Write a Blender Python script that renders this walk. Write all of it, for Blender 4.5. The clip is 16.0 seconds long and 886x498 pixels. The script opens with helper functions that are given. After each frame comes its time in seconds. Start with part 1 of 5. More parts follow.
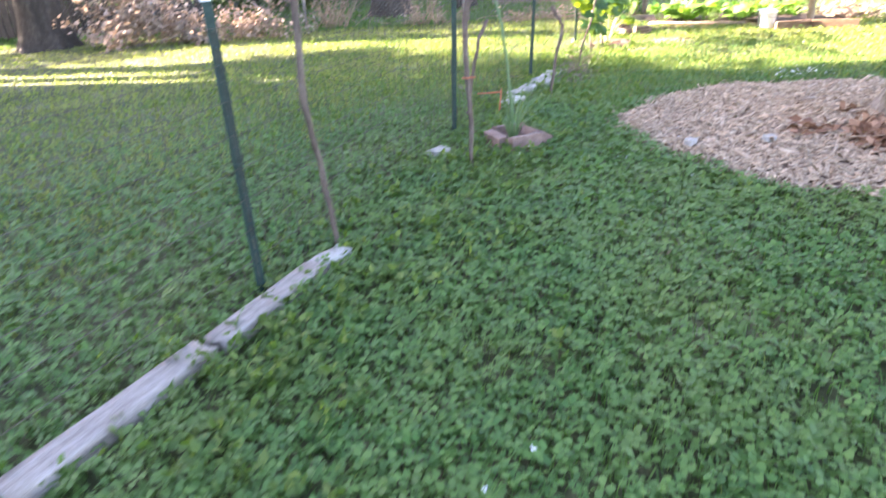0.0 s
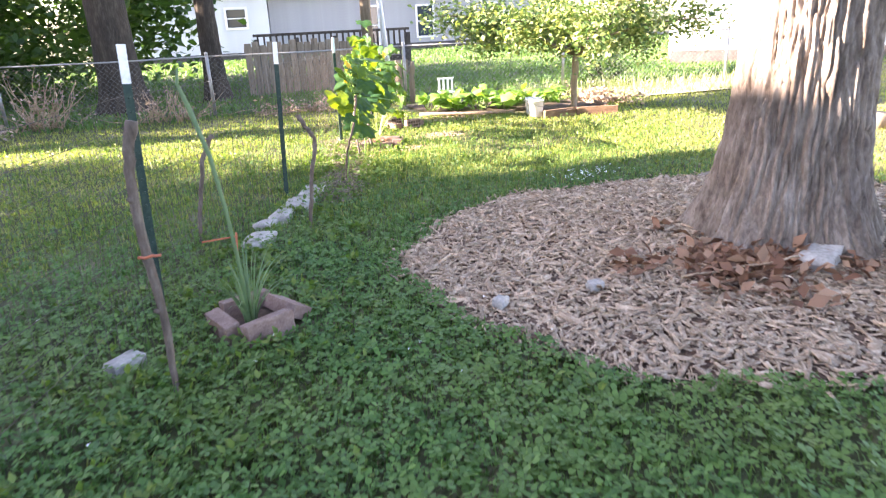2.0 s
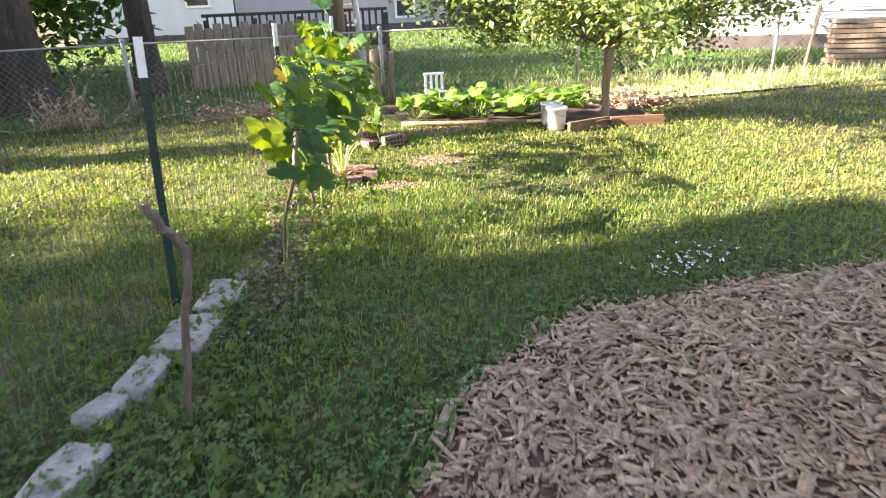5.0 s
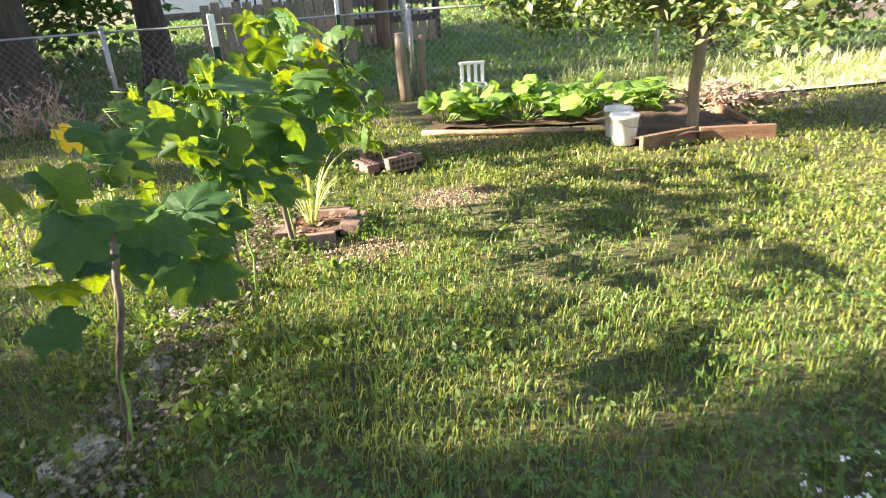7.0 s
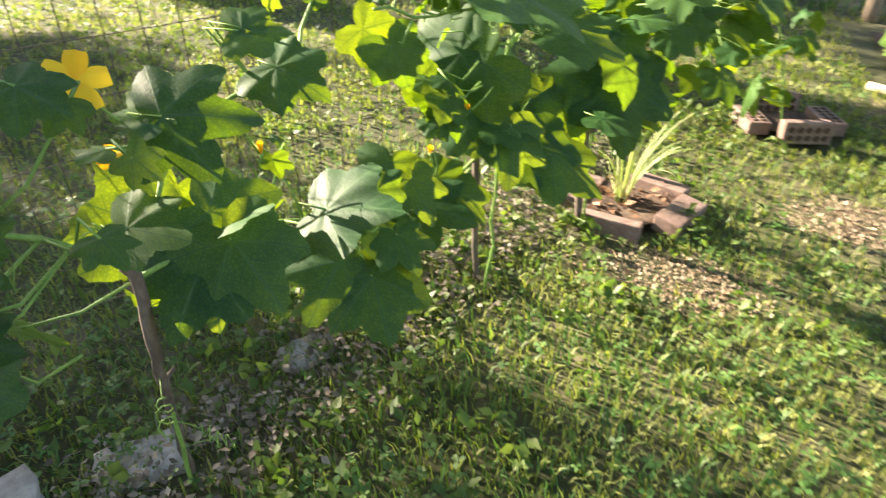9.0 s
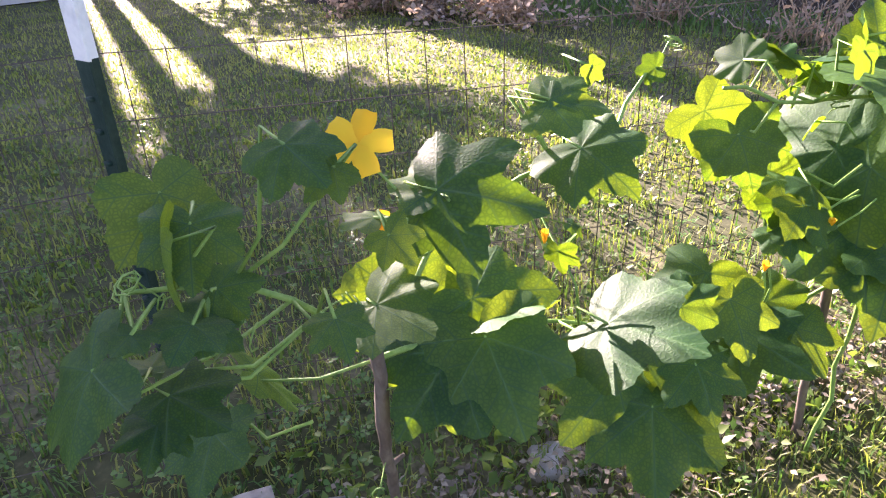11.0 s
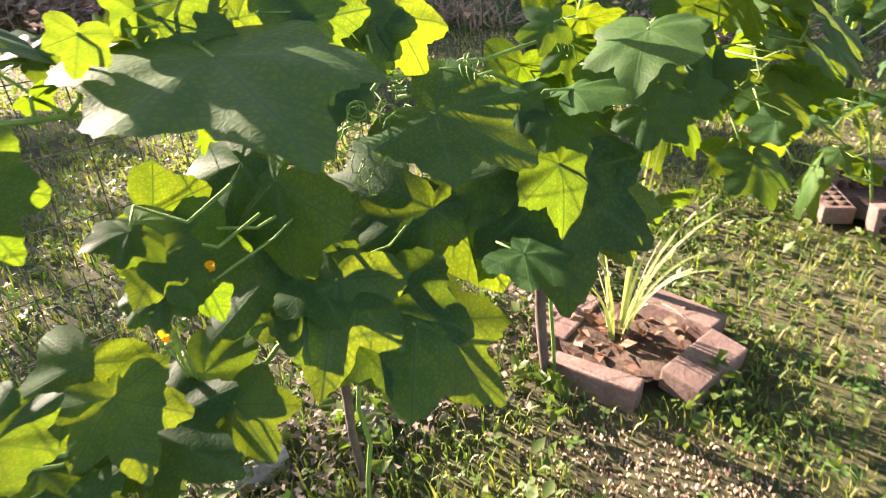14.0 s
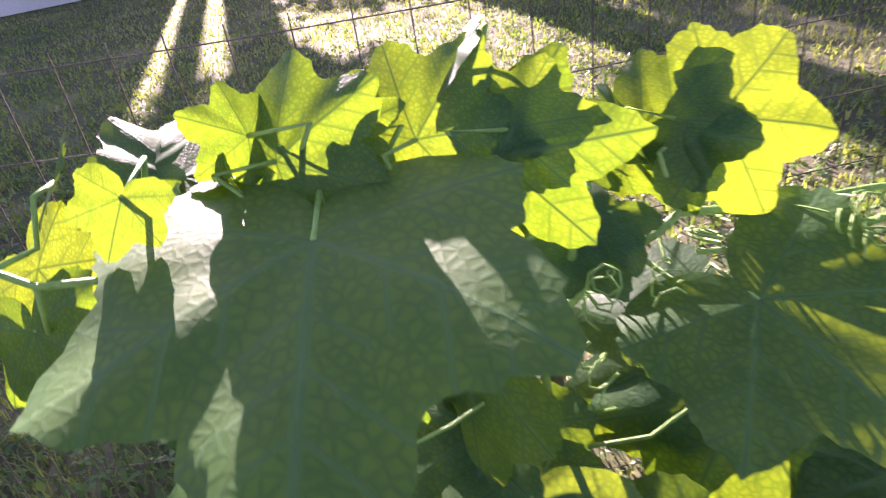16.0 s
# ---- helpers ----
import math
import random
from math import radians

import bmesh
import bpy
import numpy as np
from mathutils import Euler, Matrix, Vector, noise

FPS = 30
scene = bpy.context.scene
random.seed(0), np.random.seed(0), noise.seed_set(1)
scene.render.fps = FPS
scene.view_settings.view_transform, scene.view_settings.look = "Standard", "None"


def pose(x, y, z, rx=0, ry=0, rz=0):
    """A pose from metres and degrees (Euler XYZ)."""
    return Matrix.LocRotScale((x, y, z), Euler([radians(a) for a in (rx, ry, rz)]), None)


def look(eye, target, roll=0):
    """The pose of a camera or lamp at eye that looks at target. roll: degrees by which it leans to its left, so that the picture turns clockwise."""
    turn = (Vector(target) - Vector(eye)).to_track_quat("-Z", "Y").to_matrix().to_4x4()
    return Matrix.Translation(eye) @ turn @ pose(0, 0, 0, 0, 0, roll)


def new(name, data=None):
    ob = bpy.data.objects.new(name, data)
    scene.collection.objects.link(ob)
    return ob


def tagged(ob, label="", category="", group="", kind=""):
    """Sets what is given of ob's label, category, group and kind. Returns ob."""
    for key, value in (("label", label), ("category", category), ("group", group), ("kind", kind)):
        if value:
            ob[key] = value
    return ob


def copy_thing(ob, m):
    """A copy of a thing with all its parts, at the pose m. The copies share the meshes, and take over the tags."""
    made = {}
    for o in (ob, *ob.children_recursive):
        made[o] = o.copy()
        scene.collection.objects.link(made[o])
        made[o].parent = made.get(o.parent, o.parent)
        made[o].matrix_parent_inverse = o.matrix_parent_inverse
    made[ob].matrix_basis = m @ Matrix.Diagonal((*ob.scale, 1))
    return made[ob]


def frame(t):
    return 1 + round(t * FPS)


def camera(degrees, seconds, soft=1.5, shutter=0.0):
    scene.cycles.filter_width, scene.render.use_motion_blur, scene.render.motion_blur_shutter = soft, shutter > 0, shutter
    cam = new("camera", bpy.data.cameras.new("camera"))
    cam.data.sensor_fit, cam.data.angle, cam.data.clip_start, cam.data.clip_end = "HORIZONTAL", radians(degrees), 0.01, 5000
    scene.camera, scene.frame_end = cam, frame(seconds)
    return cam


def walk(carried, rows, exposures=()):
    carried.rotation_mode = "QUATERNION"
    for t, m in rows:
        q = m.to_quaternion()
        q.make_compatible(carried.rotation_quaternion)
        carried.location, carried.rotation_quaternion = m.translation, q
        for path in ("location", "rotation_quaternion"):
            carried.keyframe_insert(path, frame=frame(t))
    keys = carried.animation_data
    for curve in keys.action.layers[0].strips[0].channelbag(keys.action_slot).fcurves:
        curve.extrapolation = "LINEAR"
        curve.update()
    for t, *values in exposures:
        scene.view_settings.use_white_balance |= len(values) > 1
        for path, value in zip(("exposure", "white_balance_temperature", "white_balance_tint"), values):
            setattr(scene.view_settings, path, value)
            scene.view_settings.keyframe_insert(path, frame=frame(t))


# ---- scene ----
cam = camera(69.3, 16.0, soft=1.15, shutter=0.35)
PATH = [
    (0, (0.067, 0.023, 1.14), (0.06, 1.835, 0.293), -3.2),
    (0.5, (0.213, 0.371, 1.162), (0.405, 2.234, 0.461), -4.6),
    (1, (0.287, 0.717, 1.147), (0.707, 2.54, 0.44), -5.8),
    (1.5, (0.351, 1.063, 1.157), (0.983, 2.827, 0.459), -3.7),
    (2, (0.487, 1.392, 1.172), (1.114, 3.17, 0.507), -2.7),
    (2.5, (0.572, 1.722, 1.171), (1.254, 3.498, 0.555), -4.3),
    (3, (0.619, 2.04, 1.182), (1.278, 3.807, 0.514), -3.7),
    (3.5, (0.744, 2.382, 1.198), (1.248, 4.173, 0.463), -3.5),
    (4, (0.825, 2.704, 1.21), (1.43, 4.502, 0.575), -4.3),
    (4.5, (0.975, 3.079, 1.187), (1.664, 4.835, 0.522), -2.7),
    (5, (1.127, 3.424, 1.182), (1.805, 5.162, 0.46), -2.3),
    (5.2, (1.191, 3.58, 1.176), (1.907, 5.305, 0.461), -4.7),
    (7.3, (2.046, 4.931, 1.208), (2.472, 6.698, 0.373), -2.7),
    (7.5, (2.061, 5.065, 1.185), (2.476, 6.817, 0.314), -1.8),
    (8, (2.144, 5.347, 1.178), (2.342, 7.09, 0.218), -4.4),
    (8.5, (2.237, 5.613, 1.183), (2.074, 7.318, 0.15), 1.9),
    (9, (2.244, 5.817, 1.185), (1.663, 7.363, 0.057), 0.9),
    (9.5, (2.145, 5.951, 1.174), (1.199, 7.341, 0.091), 3.1),
    (9.7, (2.134, 5.974, 1.172), (1.035, 7.226, 0.065), 2.9),
    (11.8, (2.224, 6.054, 1.109), (0.824, 7.159, 0.204), -2.6),
    (12, (2.252, 6.082, 1.101), (0.916, 7.272, 0.205), -2.8),
    (12.5, (2.269, 6.163, 1.087), (1.225, 7.594, 0.159), -3.1),
    (13, (2.234, 6.308, 1.043), (1.425, 7.881, 0.109), -4.0),
    (13.5, (2.238, 6.448, 1.034), (1.493, 8.012, 0.035), -6.7),
    (14, (2.389, 6.638, 1.034), (1.536, 8.151, 0.042), -4.0),
    (14.5, (2.378, 6.803, 1.016), (1.388, 8.239, 0.038), -6.6),
    (15, (2.326, 6.947, 1.043), (1.231, 8.313, 0.076), -4.4),
    (15.5, (2.315, 7.0, 1.065), (0.822, 7.906, 0.09), -3.2),
    (16, (2.224, 7.031, 1.076), (0.645, 7.716, 0.057), -9.5),
]
walk(cam, [(t, look(eye, target, roll)) for t, eye, target, roll in PATH], exposures=[(0.0, 4.36, 6550, 30), (0.7, 4.26, 6600, 30), (1.5, 4.04, 6600, 30), (2.5, 3.7, 6700, 29), (3.5, 3.48, 6800, 28), (5.0, 3.15, 7000, 26), (7.5, 2.92, 7000, 20), (9.5, 2.88, 7000, 17), (12.0, 3.35, 6000, 54), (13.0, 3.18, 6300, 48), (14.0, 2.78, 6900, 34), (14.5, 3.08, 6500, 46), (15.0, 3.2, 6300, 50), (16.0, 2.98, 6150, 54)])

# ---- light ----
SUN_YAW, SUN_UP = 79.0, 22.0          # degrees to the left of +y, degrees above the horizon
sun_dir = Vector((-math.sin(radians(SUN_YAW)) * math.cos(radians(SUN_UP)), math.cos(radians(SUN_YAW)) * math.cos(radians(SUN_UP)), math.sin(radians(SUN_UP))))
world = bpy.data.worlds.new("sky")
scene.world = world
world.use_nodes = True
wn = world.node_tree.nodes
sky = wn.new("ShaderNodeTexSky")
sky.sky_type, sky.sun_disc = "NISHITA", False
sky.sun_elevation, sky.sun_rotation = radians(SUN_UP), radians(-SUN_YAW)
world.node_tree.links.new(sky.outputs[0], wn["Background"].inputs[0])
wn["Background"].inputs[1].default_value = 0.064
sun = new("sun", bpy.data.lights.new("sun", "SUN"))
sun.data.energy, sun.data.angle, sun.data.color = 5.0, radians(0.6), (1.0, 0.9, 0.72)
sun.matrix_world = look(sun_dir * 50, (0, 0, 0))
scene.view_settings.exposure = 2.0


# ---- materials ----
def nodes_of(name):
    m = bpy.data.materials.new(name)
    m.use_nodes = True
    return m, m.node_tree.nodes, m.node_tree.links


def ramp(n, stops):
    r = n.new("ShaderNodeValToRGB")
    e = r.color_ramp.elements
    while len(e) < len(stops):
        e.new(0.5)
    for el, (p, c) in zip(e, stops):
        el.position, el.color = p, (*c, 1)
    return r


def noise_tex(n, l, scale, detail=5, vec=None, rough=0.6):
    t = n.new("ShaderNodeTexNoise")
    t.inputs["Scale"].default_value, t.inputs["Detail"].default_value, t.inputs["Roughness"].default_value = scale, detail, rough
    if vec:
        l.new(vec, t.inputs["Vector"])
    return t


def coords(n, l, stretch=(1, 1, 1)):
    c = n.new("ShaderNodeTexCoord")
    mp = n.new("ShaderNodeMapping")
    mp.inputs["Scale"].default_value = stretch
    l.new(c.outputs["Object"], mp.inputs["Vector"])
    return mp.outputs["Vector"]


def surface(name, stops, scale=8, rough=0.8, bump=0.3, fine=60, stretch=(1, 1, 1), metal=0.0, vary=0.0, depth=0.01, spec=0.4):
    """A weathered opaque surface: colour at a coarse and a fine scale, relief at the fine scale."""
    m, n, l = nodes_of(name)
    b = n["Principled BSDF"]
    v = coords(n, l, stretch)
    a, f = noise_tex(n, l, scale, 6, v), noise_tex(n, l, fine, 4, v)
    mix = n.new("ShaderNodeMath")
    mix.operation, mix.inputs[1].default_value = "MULTIPLY_ADD", 0.62
    add = n.new("ShaderNodeMath")
    add.operation, add.inputs[1].default_value = "MULTIPLY", 0.38
    l.new(f.outputs[0], add.inputs[0])
    l.new(a.outputs[0], mix.inputs[0])
    l.new(add.outputs[0], mix.inputs[2])
    r = ramp(n, [(0.32 + 0.36 * i / max(1, len(stops) - 1), c) for i, c in enumerate(stops)])
    l.new(mix.outputs[0], r.inputs[0])
    out = r.outputs[0]
    if vary:
        o = n.new("ShaderNodeObjectInfo")
        g = n.new("ShaderNodeNewGeometry")
        s2 = n.new("ShaderNodeMath")
        s2.operation = "ADD"
        l.new(o.outputs["Random"], s2.inputs[0])
        l.new(g.outputs["Random Per Island"], s2.inputs[1])
        mr = n.new("ShaderNodeMapRange")
        mr.inputs["From Max"].default_value = 2.0
        mr.inputs["To Min"].default_value, mr.inputs["To Max"].default_value = 1 - vary, 1 + vary
        l.new(s2.outputs[0], mr.inputs["Value"])
        h = n.new("ShaderNodeHueSaturation")
        l.new(mr.outputs[0], h.inputs["Value"])
        l.new(out, h.inputs["Color"])
        out = h.outputs[0]
    l.new(out, b.inputs["Base Color"])
    b.inputs["Roughness"].default_value, b.inputs["Metallic"].default_value = rough, metal
    b.inputs["Specular IOR Level"].default_value = spec
    if bump:
        bp = n.new("ShaderNodeBump")
        bp.inputs["Strength"].default_value, bp.inputs["Distance"].default_value = bump, depth
        l.new(mix.outputs[0], bp.inputs["Height"])
        l.new(bp.outputs[0], b.inputs["Normal"])
    return m


def foliage(name, stops, thin, translucent=0.45, rough=0.5, patch=0.0, dry=(0.3, 0.26, 0.09), patch_scale=0.9):
    """Thin leaves: colour varies leaf by leaf, light passes through; patches of a second, drier colour across the ground."""
    m, n, l = nodes_of(name)
    b = n["Principled BSDF"]
    g, o = n.new("ShaderNodeNewGeometry"), n.new("ShaderNodeObjectInfo")
    s2 = n.new("ShaderNodeMath")
    s2.operation = "ADD"
    l.new(o.outputs["Random"], s2.inputs[0])
    l.new(g.outputs["Random Per Island"], s2.inputs[1])
    fr = n.new("ShaderNodeMath")
    fr.operation = "FRACT"
    l.new(s2.outputs[0], fr.inputs[0])
    r = ramp(n, [(i / max(1, len(stops) - 1), c) for i, c in enumerate(stops)])
    l.new(fr.outputs[0], r.inputs[0])
    out = r.outputs[0]
    if patch:
        t = noise_tex(n, l, patch_scale, 4, coords(n, l))
        pr = ramp(n, [(0.5 - patch * 0.5, (0, 0, 0)), (0.72, (1, 1, 1))])
        l.new(t.outputs[0], pr.inputs[0])
        mx = n.new("ShaderNodeMix")
        mx.data_type = "RGBA"
        l.new(pr.outputs[0], mx.inputs[0])
        l.new(out, mx.inputs[6])
        mx.inputs[7].default_value = (*dry, 1)
        out = mx.outputs[2]
    l.new(out, b.inputs["Base Color"])
    b.inputs["Roughness"].default_value = rough
    b.inputs["Specular IOR Level"].default_value = 0.35
    tr = n.new("ShaderNodeBsdfTranslucent")
    tint = n.new("ShaderNodeMix")
    tint.data_type, tint.blend_type = "RGBA", "MULTIPLY"
    tint.inputs[0].default_value = 1.0
    l.new(out, tint.inputs[6])
    tint.inputs[7].default_value = (*thin, 1)
    l.new(tint.outputs[2], tr.inputs[0])
    ms = n.new("ShaderNodeMixShader")
    ms.inputs[0].default_value = translucent
    l.new(b.outputs[0], ms.inputs[1])
    l.new(tr.outputs[0], ms.inputs[2])
    l.new(ms.outputs[0], n["Material Output"].inputs[0])
    return m


def vine_leaf_material(name):
    """Broad rough leaf: five pale main veins with side veins, fine network, puckered relief, light shining through."""
    m, n, l = nodes_of(name)
    b = n["Principled BSDF"]
    uv = n.new("ShaderNodeUVMap")
    sep = n.new("ShaderNodeSeparateXYZ")
    l.new(uv.outputs[0], sep.inputs[0])

    def op(kind, a, c=None, d=None):
        q = n.new("ShaderNodeMath")
        q.operation = kind
        for i, v in enumerate((a, c, d)):
            if v is None:
                continue
            if isinstance(v, (int, float)):
                q.inputs[i].default_value = v
            else:
                l.new(v, q.inputs[i])
        return q.outputs[0]

    u, v = op("ABSOLUTE", sep.outputs[0]), sep.outputs[1]
    veins = None
    for ang, w in ((90, 0.024), (38, 0.02), (-18, 0.017)):
        c, s = math.cos(radians(ang)), math.sin(radians(ang))
        along = op("ADD", op("MULTIPLY", u, c), op("MULTIPLY", v, s))
        perp = op("ABSOLUTE", op("SUBTRACT", op("MULTIPLY", u, s), op("MULTIPLY", v, c)))
        main = op("MULTIPLY", op("SUBTRACT", 1.0, op("SMOOTH_MIN", op("DIVIDE", perp, w), 1.0, 0.2)), op("GREATER_THAN", along, 0.0))
        phase = op("FRACT", op("MULTIPLY", op("SUBTRACT", along, op("MULTIPLY", perp, 0.8)), 5.5))
        near = op("LESS_THAN", perp, op("MULTIPLY", along, 0.42))
        side = op("MULTIPLY", op("MULTIPLY", op("LESS_THAN", op("ABSOLUTE", op("SUBTRACT", phase, 0.5)), 0.07), near), 0.6)
        both = op("MAXIMUM", main, side)
        veins = both if veins is None else op("MAXIMUM", veins, both)
    vor = n.new("ShaderNodeTexVoronoi")
    vor.feature = "DISTANCE_TO_EDGE"
    vor.inputs["Scale"].default_value = 22
    l.new(uv.outputs[0], vor.inputs["Vector"])
    net = op("MINIMUM", op("MULTIPLY", vor.outputs[0], 4.0), 1.0)
    blotch = noise_tex(n, l, 4.0, 5, uv.outputs[0])
    o = n.new("ShaderNodeObjectInfo")
    shade = op("ADD", op("MULTIPLY", blotch.outputs[0], 0.6), op("MULTIPLY", o.outputs["Random"], 0.4))
    r = ramp(n, [(0.25, (0.014, 0.055, 0.018)), (0.5, (0.026, 0.085, 0.024)), (0.75, (0.055, 0.125, 0.028))])
    l.new(shade, r.inputs[0])
    mx = n.new("ShaderNodeMix")
    mx.data_type = "RGBA"
    l.new(op("MULTIPLY", veins, 0.4), mx.inputs[0])
    l.new(r.outputs[0], mx.inputs[6])
    mx.inputs[7].default_value = (0.13, 0.24, 0.09, 1)
    l.new(mx.outputs[2], b.inputs["Base Color"])
    b.inputs["Roughness"].default_value = 0.55
    b.inputs["Specular IOR Level"].default_value = 0.22
    bp = n.new("ShaderNodeBump")
    bp.inputs["Strength"].default_value, bp.inputs["Distance"].default_value = 0.16, 0.002
    l.new(op("SUBTRACT", op("MULTIPLY", net, 0.6), op("MULTIPLY", veins, 0.8)), bp.inputs["Height"])
    l.new(bp.outputs[0], b.inputs["Normal"])
    tr = n.new("ShaderNodeBsdfTranslucent")
    thin = n.new("ShaderNodeMix")
    thin.data_type = "RGBA"
    l.new(op("MAXIMUM", op("MULTIPLY", veins, 0.95), op("MULTIPLY", op("SUBTRACT", 1.0, net), 0.45)), thin.inputs[0])
    tc = ramp(n, [(0.3, (0.24, 0.42, 0.006)), (0.7, (0.42, 0.55, 0.012))])
    l.new(shade, tc.inputs[0])
    l.new(tc.outputs[0], thin.inputs[6])
    thin.inputs[7].default_value = (0.02, 0.06, 0.004, 1)
    l.new(thin.outputs[2], tr.inputs[0])
    ms = n.new("ShaderNodeMixShader")
    ms.inputs[0].default_value = 0.33
    l.new(b.outputs[0], ms.inputs[1])
    l.new(tr.outputs[0], ms.inputs[2])
    l.new(ms.outputs[0], n["Material Output"].inputs[0])
    return m


M_SOIL = surface("lawn_soil", [(0.03, 0.035, 0.012), (0.06, 0.065, 0.024), (0.2, 0.17, 0.1)], 1.3, 0.95, 0.6, 45)
M_EARTH = surface("bed_earth", [(0.03, 0.02, 0.014), (0.07, 0.045, 0.03), (0.14, 0.1, 0.07)], 9, 0.95, 0.8, 70)
M_GRASS = foliage("grass_blades", [(0.075, 0.13, 0.02), (0.13, 0.195, 0.032), (0.19, 0.25, 0.046), (0.28, 0.3, 0.085)], (1.6, 1.7, 0.8), 0.35, 0.5, 0.22, (0.3, 0.3, 0.1))
M_CLOVER = foliage("clover_leaves", [(0.045, 0.11, 0.026), (0.07, 0.16, 0.036), (0.11, 0.205, 0.052)], (1.5, 1.7, 0.7), 0.3, 0.5, 0.15, (0.125, 0.19, 0.05), 1.7)
M_WEED = foliage("weed_leaves", [(0.055, 0.105, 0.022), (0.09, 0.15, 0.032), (0.14, 0.19, 0.05)], (1.7, 1.8, 0.7), 0.35, 0.5)
M_TREELEAF = foliage("tree_leaves", [(0.03, 0.07, 0.018), (0.05, 0.11, 0.025), (0.08, 0.14, 0.035)], (1.8, 1.9, 0.7), 0.35, 0.5)
M_APPLELEAF = foliage("apple_leaves", [(0.05, 0.1, 0.03), (0.09, 0.16, 0.05), (0.2, 0.24, 0.09), (0.26, 0.29, 0.14)], (1.7, 1.7, 0.8), 0.35, 0.45)
M_SQUASH = foliage("squash_leaves", [(0.09, 0.19, 0.03), (0.14, 0.27, 0.045), (0.22, 0.34, 0.08)], (1.7, 1.7, 0.6), 0.4, 0.5)
M_DRYLEAF = foliage("dry_leaves", [(0.15, 0.075, 0.045), (0.24, 0.13, 0.08), (0.36, 0.23, 0.15)], (1.3, 1.1, 0.9), 0.2, 0.8)
M_BRUSHLEAF = foliage("brush_leaves", [(0.24, 0.17, 0.125), (0.36, 0.27, 0.21), (0.48, 0.38, 0.31)], (1.2, 1.1, 0.9), 0.2, 0.85)
M_LITTER = foliage("dry_litter", [(0.1, 0.085, 0.06), (0.18, 0.15, 0.11), (0.3, 0.26, 0.2)], (1.2, 1.1, 0.9), 0.15, 0.8)
M_LEMON = foliage("lemongrass_blades", [(0.22, 0.3, 0.1), (0.4, 0.46, 0.22), (0.55, 0.58, 0.38)], (1.5, 1.5, 0.8), 0.35, 0.5)
M_VINE = vine_leaf_material("vine_leaf")
M_STEM = surface("vine_stem", [(0.1, 0.2, 0.04), (0.17, 0.3, 0.06), (0.25, 0.36, 0.1)], 30, 0.6, 0.3, 200)
M_PETAL = foliage("petals", [(0.85, 0.5, 0.015), (0.9, 0.62, 0.03)], (1.1, 1.0, 0.7), 0.35, 0.6)
M_CHIP = surface("wood_chips", [(0.19, 0.12, 0.075), (0.37, 0.27, 0.185), (0.58, 0.48, 0.365)], 30, 0.85, 0.5, 150, vary=0.5)
M_MULCH = surface("mulch_base", [(0.05, 0.03, 0.02), (0.12, 0.07, 0.048), (0.24, 0.16, 0.11)], 22, 0.95, 1.0, 90, depth=0.02)
M_BARK = surface("maple_bark", [(0.06, 0.042, 0.03), (0.19, 0.152, 0.12), (0.35, 0.3, 0.25)], 13, 0.9, 1.0, 60, (1, 1, 0.36), depth=0.02)
M_DARKBARK = surface("dark_bark", [(0.02, 0.016, 0.012), (0.045, 0.035, 0.026), (0.09, 0.072, 0.055)], 10, 0.9, 0.8, 40, (1, 1, 0.25), depth=0.02)
M_STICK = surface("weathered_stick", [(0.055, 0.04, 0.03), (0.125, 0.095, 0.075), (0.23, 0.19, 0.155)], 18, 0.85, 0.6, 90, (1, 1, 0.3), depth=0.005)
M_TWIG = surface("dry_twig", [(0.2, 0.13, 0.08), (0.34, 0.24, 0.16), (0.45, 0.35, 0.25)], 30, 0.85, 0.3, 120)
M_POST = surface("green_steel", [(0.008, 0.026, 0.022), (0.014, 0.04, 0.034), (0.03, 0.06, 0.052)], 25, 0.5, 0.2, 120, metal=0.2)
M_WHITE = surface("white_enamel", [(0.62, 0.64, 0.64), (0.78, 0.79, 0.79), (0.86, 0.86, 0.85)], 14, 0.5, 0.15, 90)
M_WIRE = surface("galvanised_wire", [(0.12, 0.12, 0.115), (0.22, 0.22, 0.21), (0.34, 0.34, 0.33)], 20, 0.5, 0.1, 120, metal=0.5)
M_RUST = surface("rusty_wire", [(0.05, 0.04, 0.032), (0.1, 0.08, 0.065), (0.17, 0.14, 0.12)], 20, 0.7, 0.1, 120, metal=0.3)
M_GALV = surface("galvanised_pipe", [(0.22, 0.22, 0.215), (0.32, 0.32, 0.31), (0.42, 0.42, 0.41)], 12, 0.45, 0.15, 80, metal=0.6)
M_BRICK = surface("red_brick", [(0.125, 0.08, 0.066), (0.2, 0.135, 0.112), (0.27, 0.2, 0.172)], 14, 0.9, 0.6, 110, vary=0.2, depth=0.006)
M_STONE = surface("pale_stone", [(0.2, 0.19, 0.17), (0.36, 0.34, 0.31), (0.5, 0.48, 0.44)], 7, 0.9, 0.6, 60, vary=0.2)
M_BOARD = surface("grey_board", [(0.16, 0.13, 0.11), (0.28, 0.24, 0.21), (0.4, 0.36, 0.33)], 6, 0.9, 0.4, 60, (1, 6, 6))
M_TIMBER = surface("brown_timber", [(0.09, 0.05, 0.03), (0.17, 0.1, 0.06), (0.26, 0.16, 0.1)], 6, 0.85, 0.5, 60, (1, 5, 5), vary=0.15)
M_DARKWOOD = surface("dark_timber", [(0.03, 0.024, 0.02), (0.06, 0.05, 0.042), (0.11, 0.09, 0.075)], 6, 0.85, 0.4, 60, (4, 4, 0.6), vary=0.25)
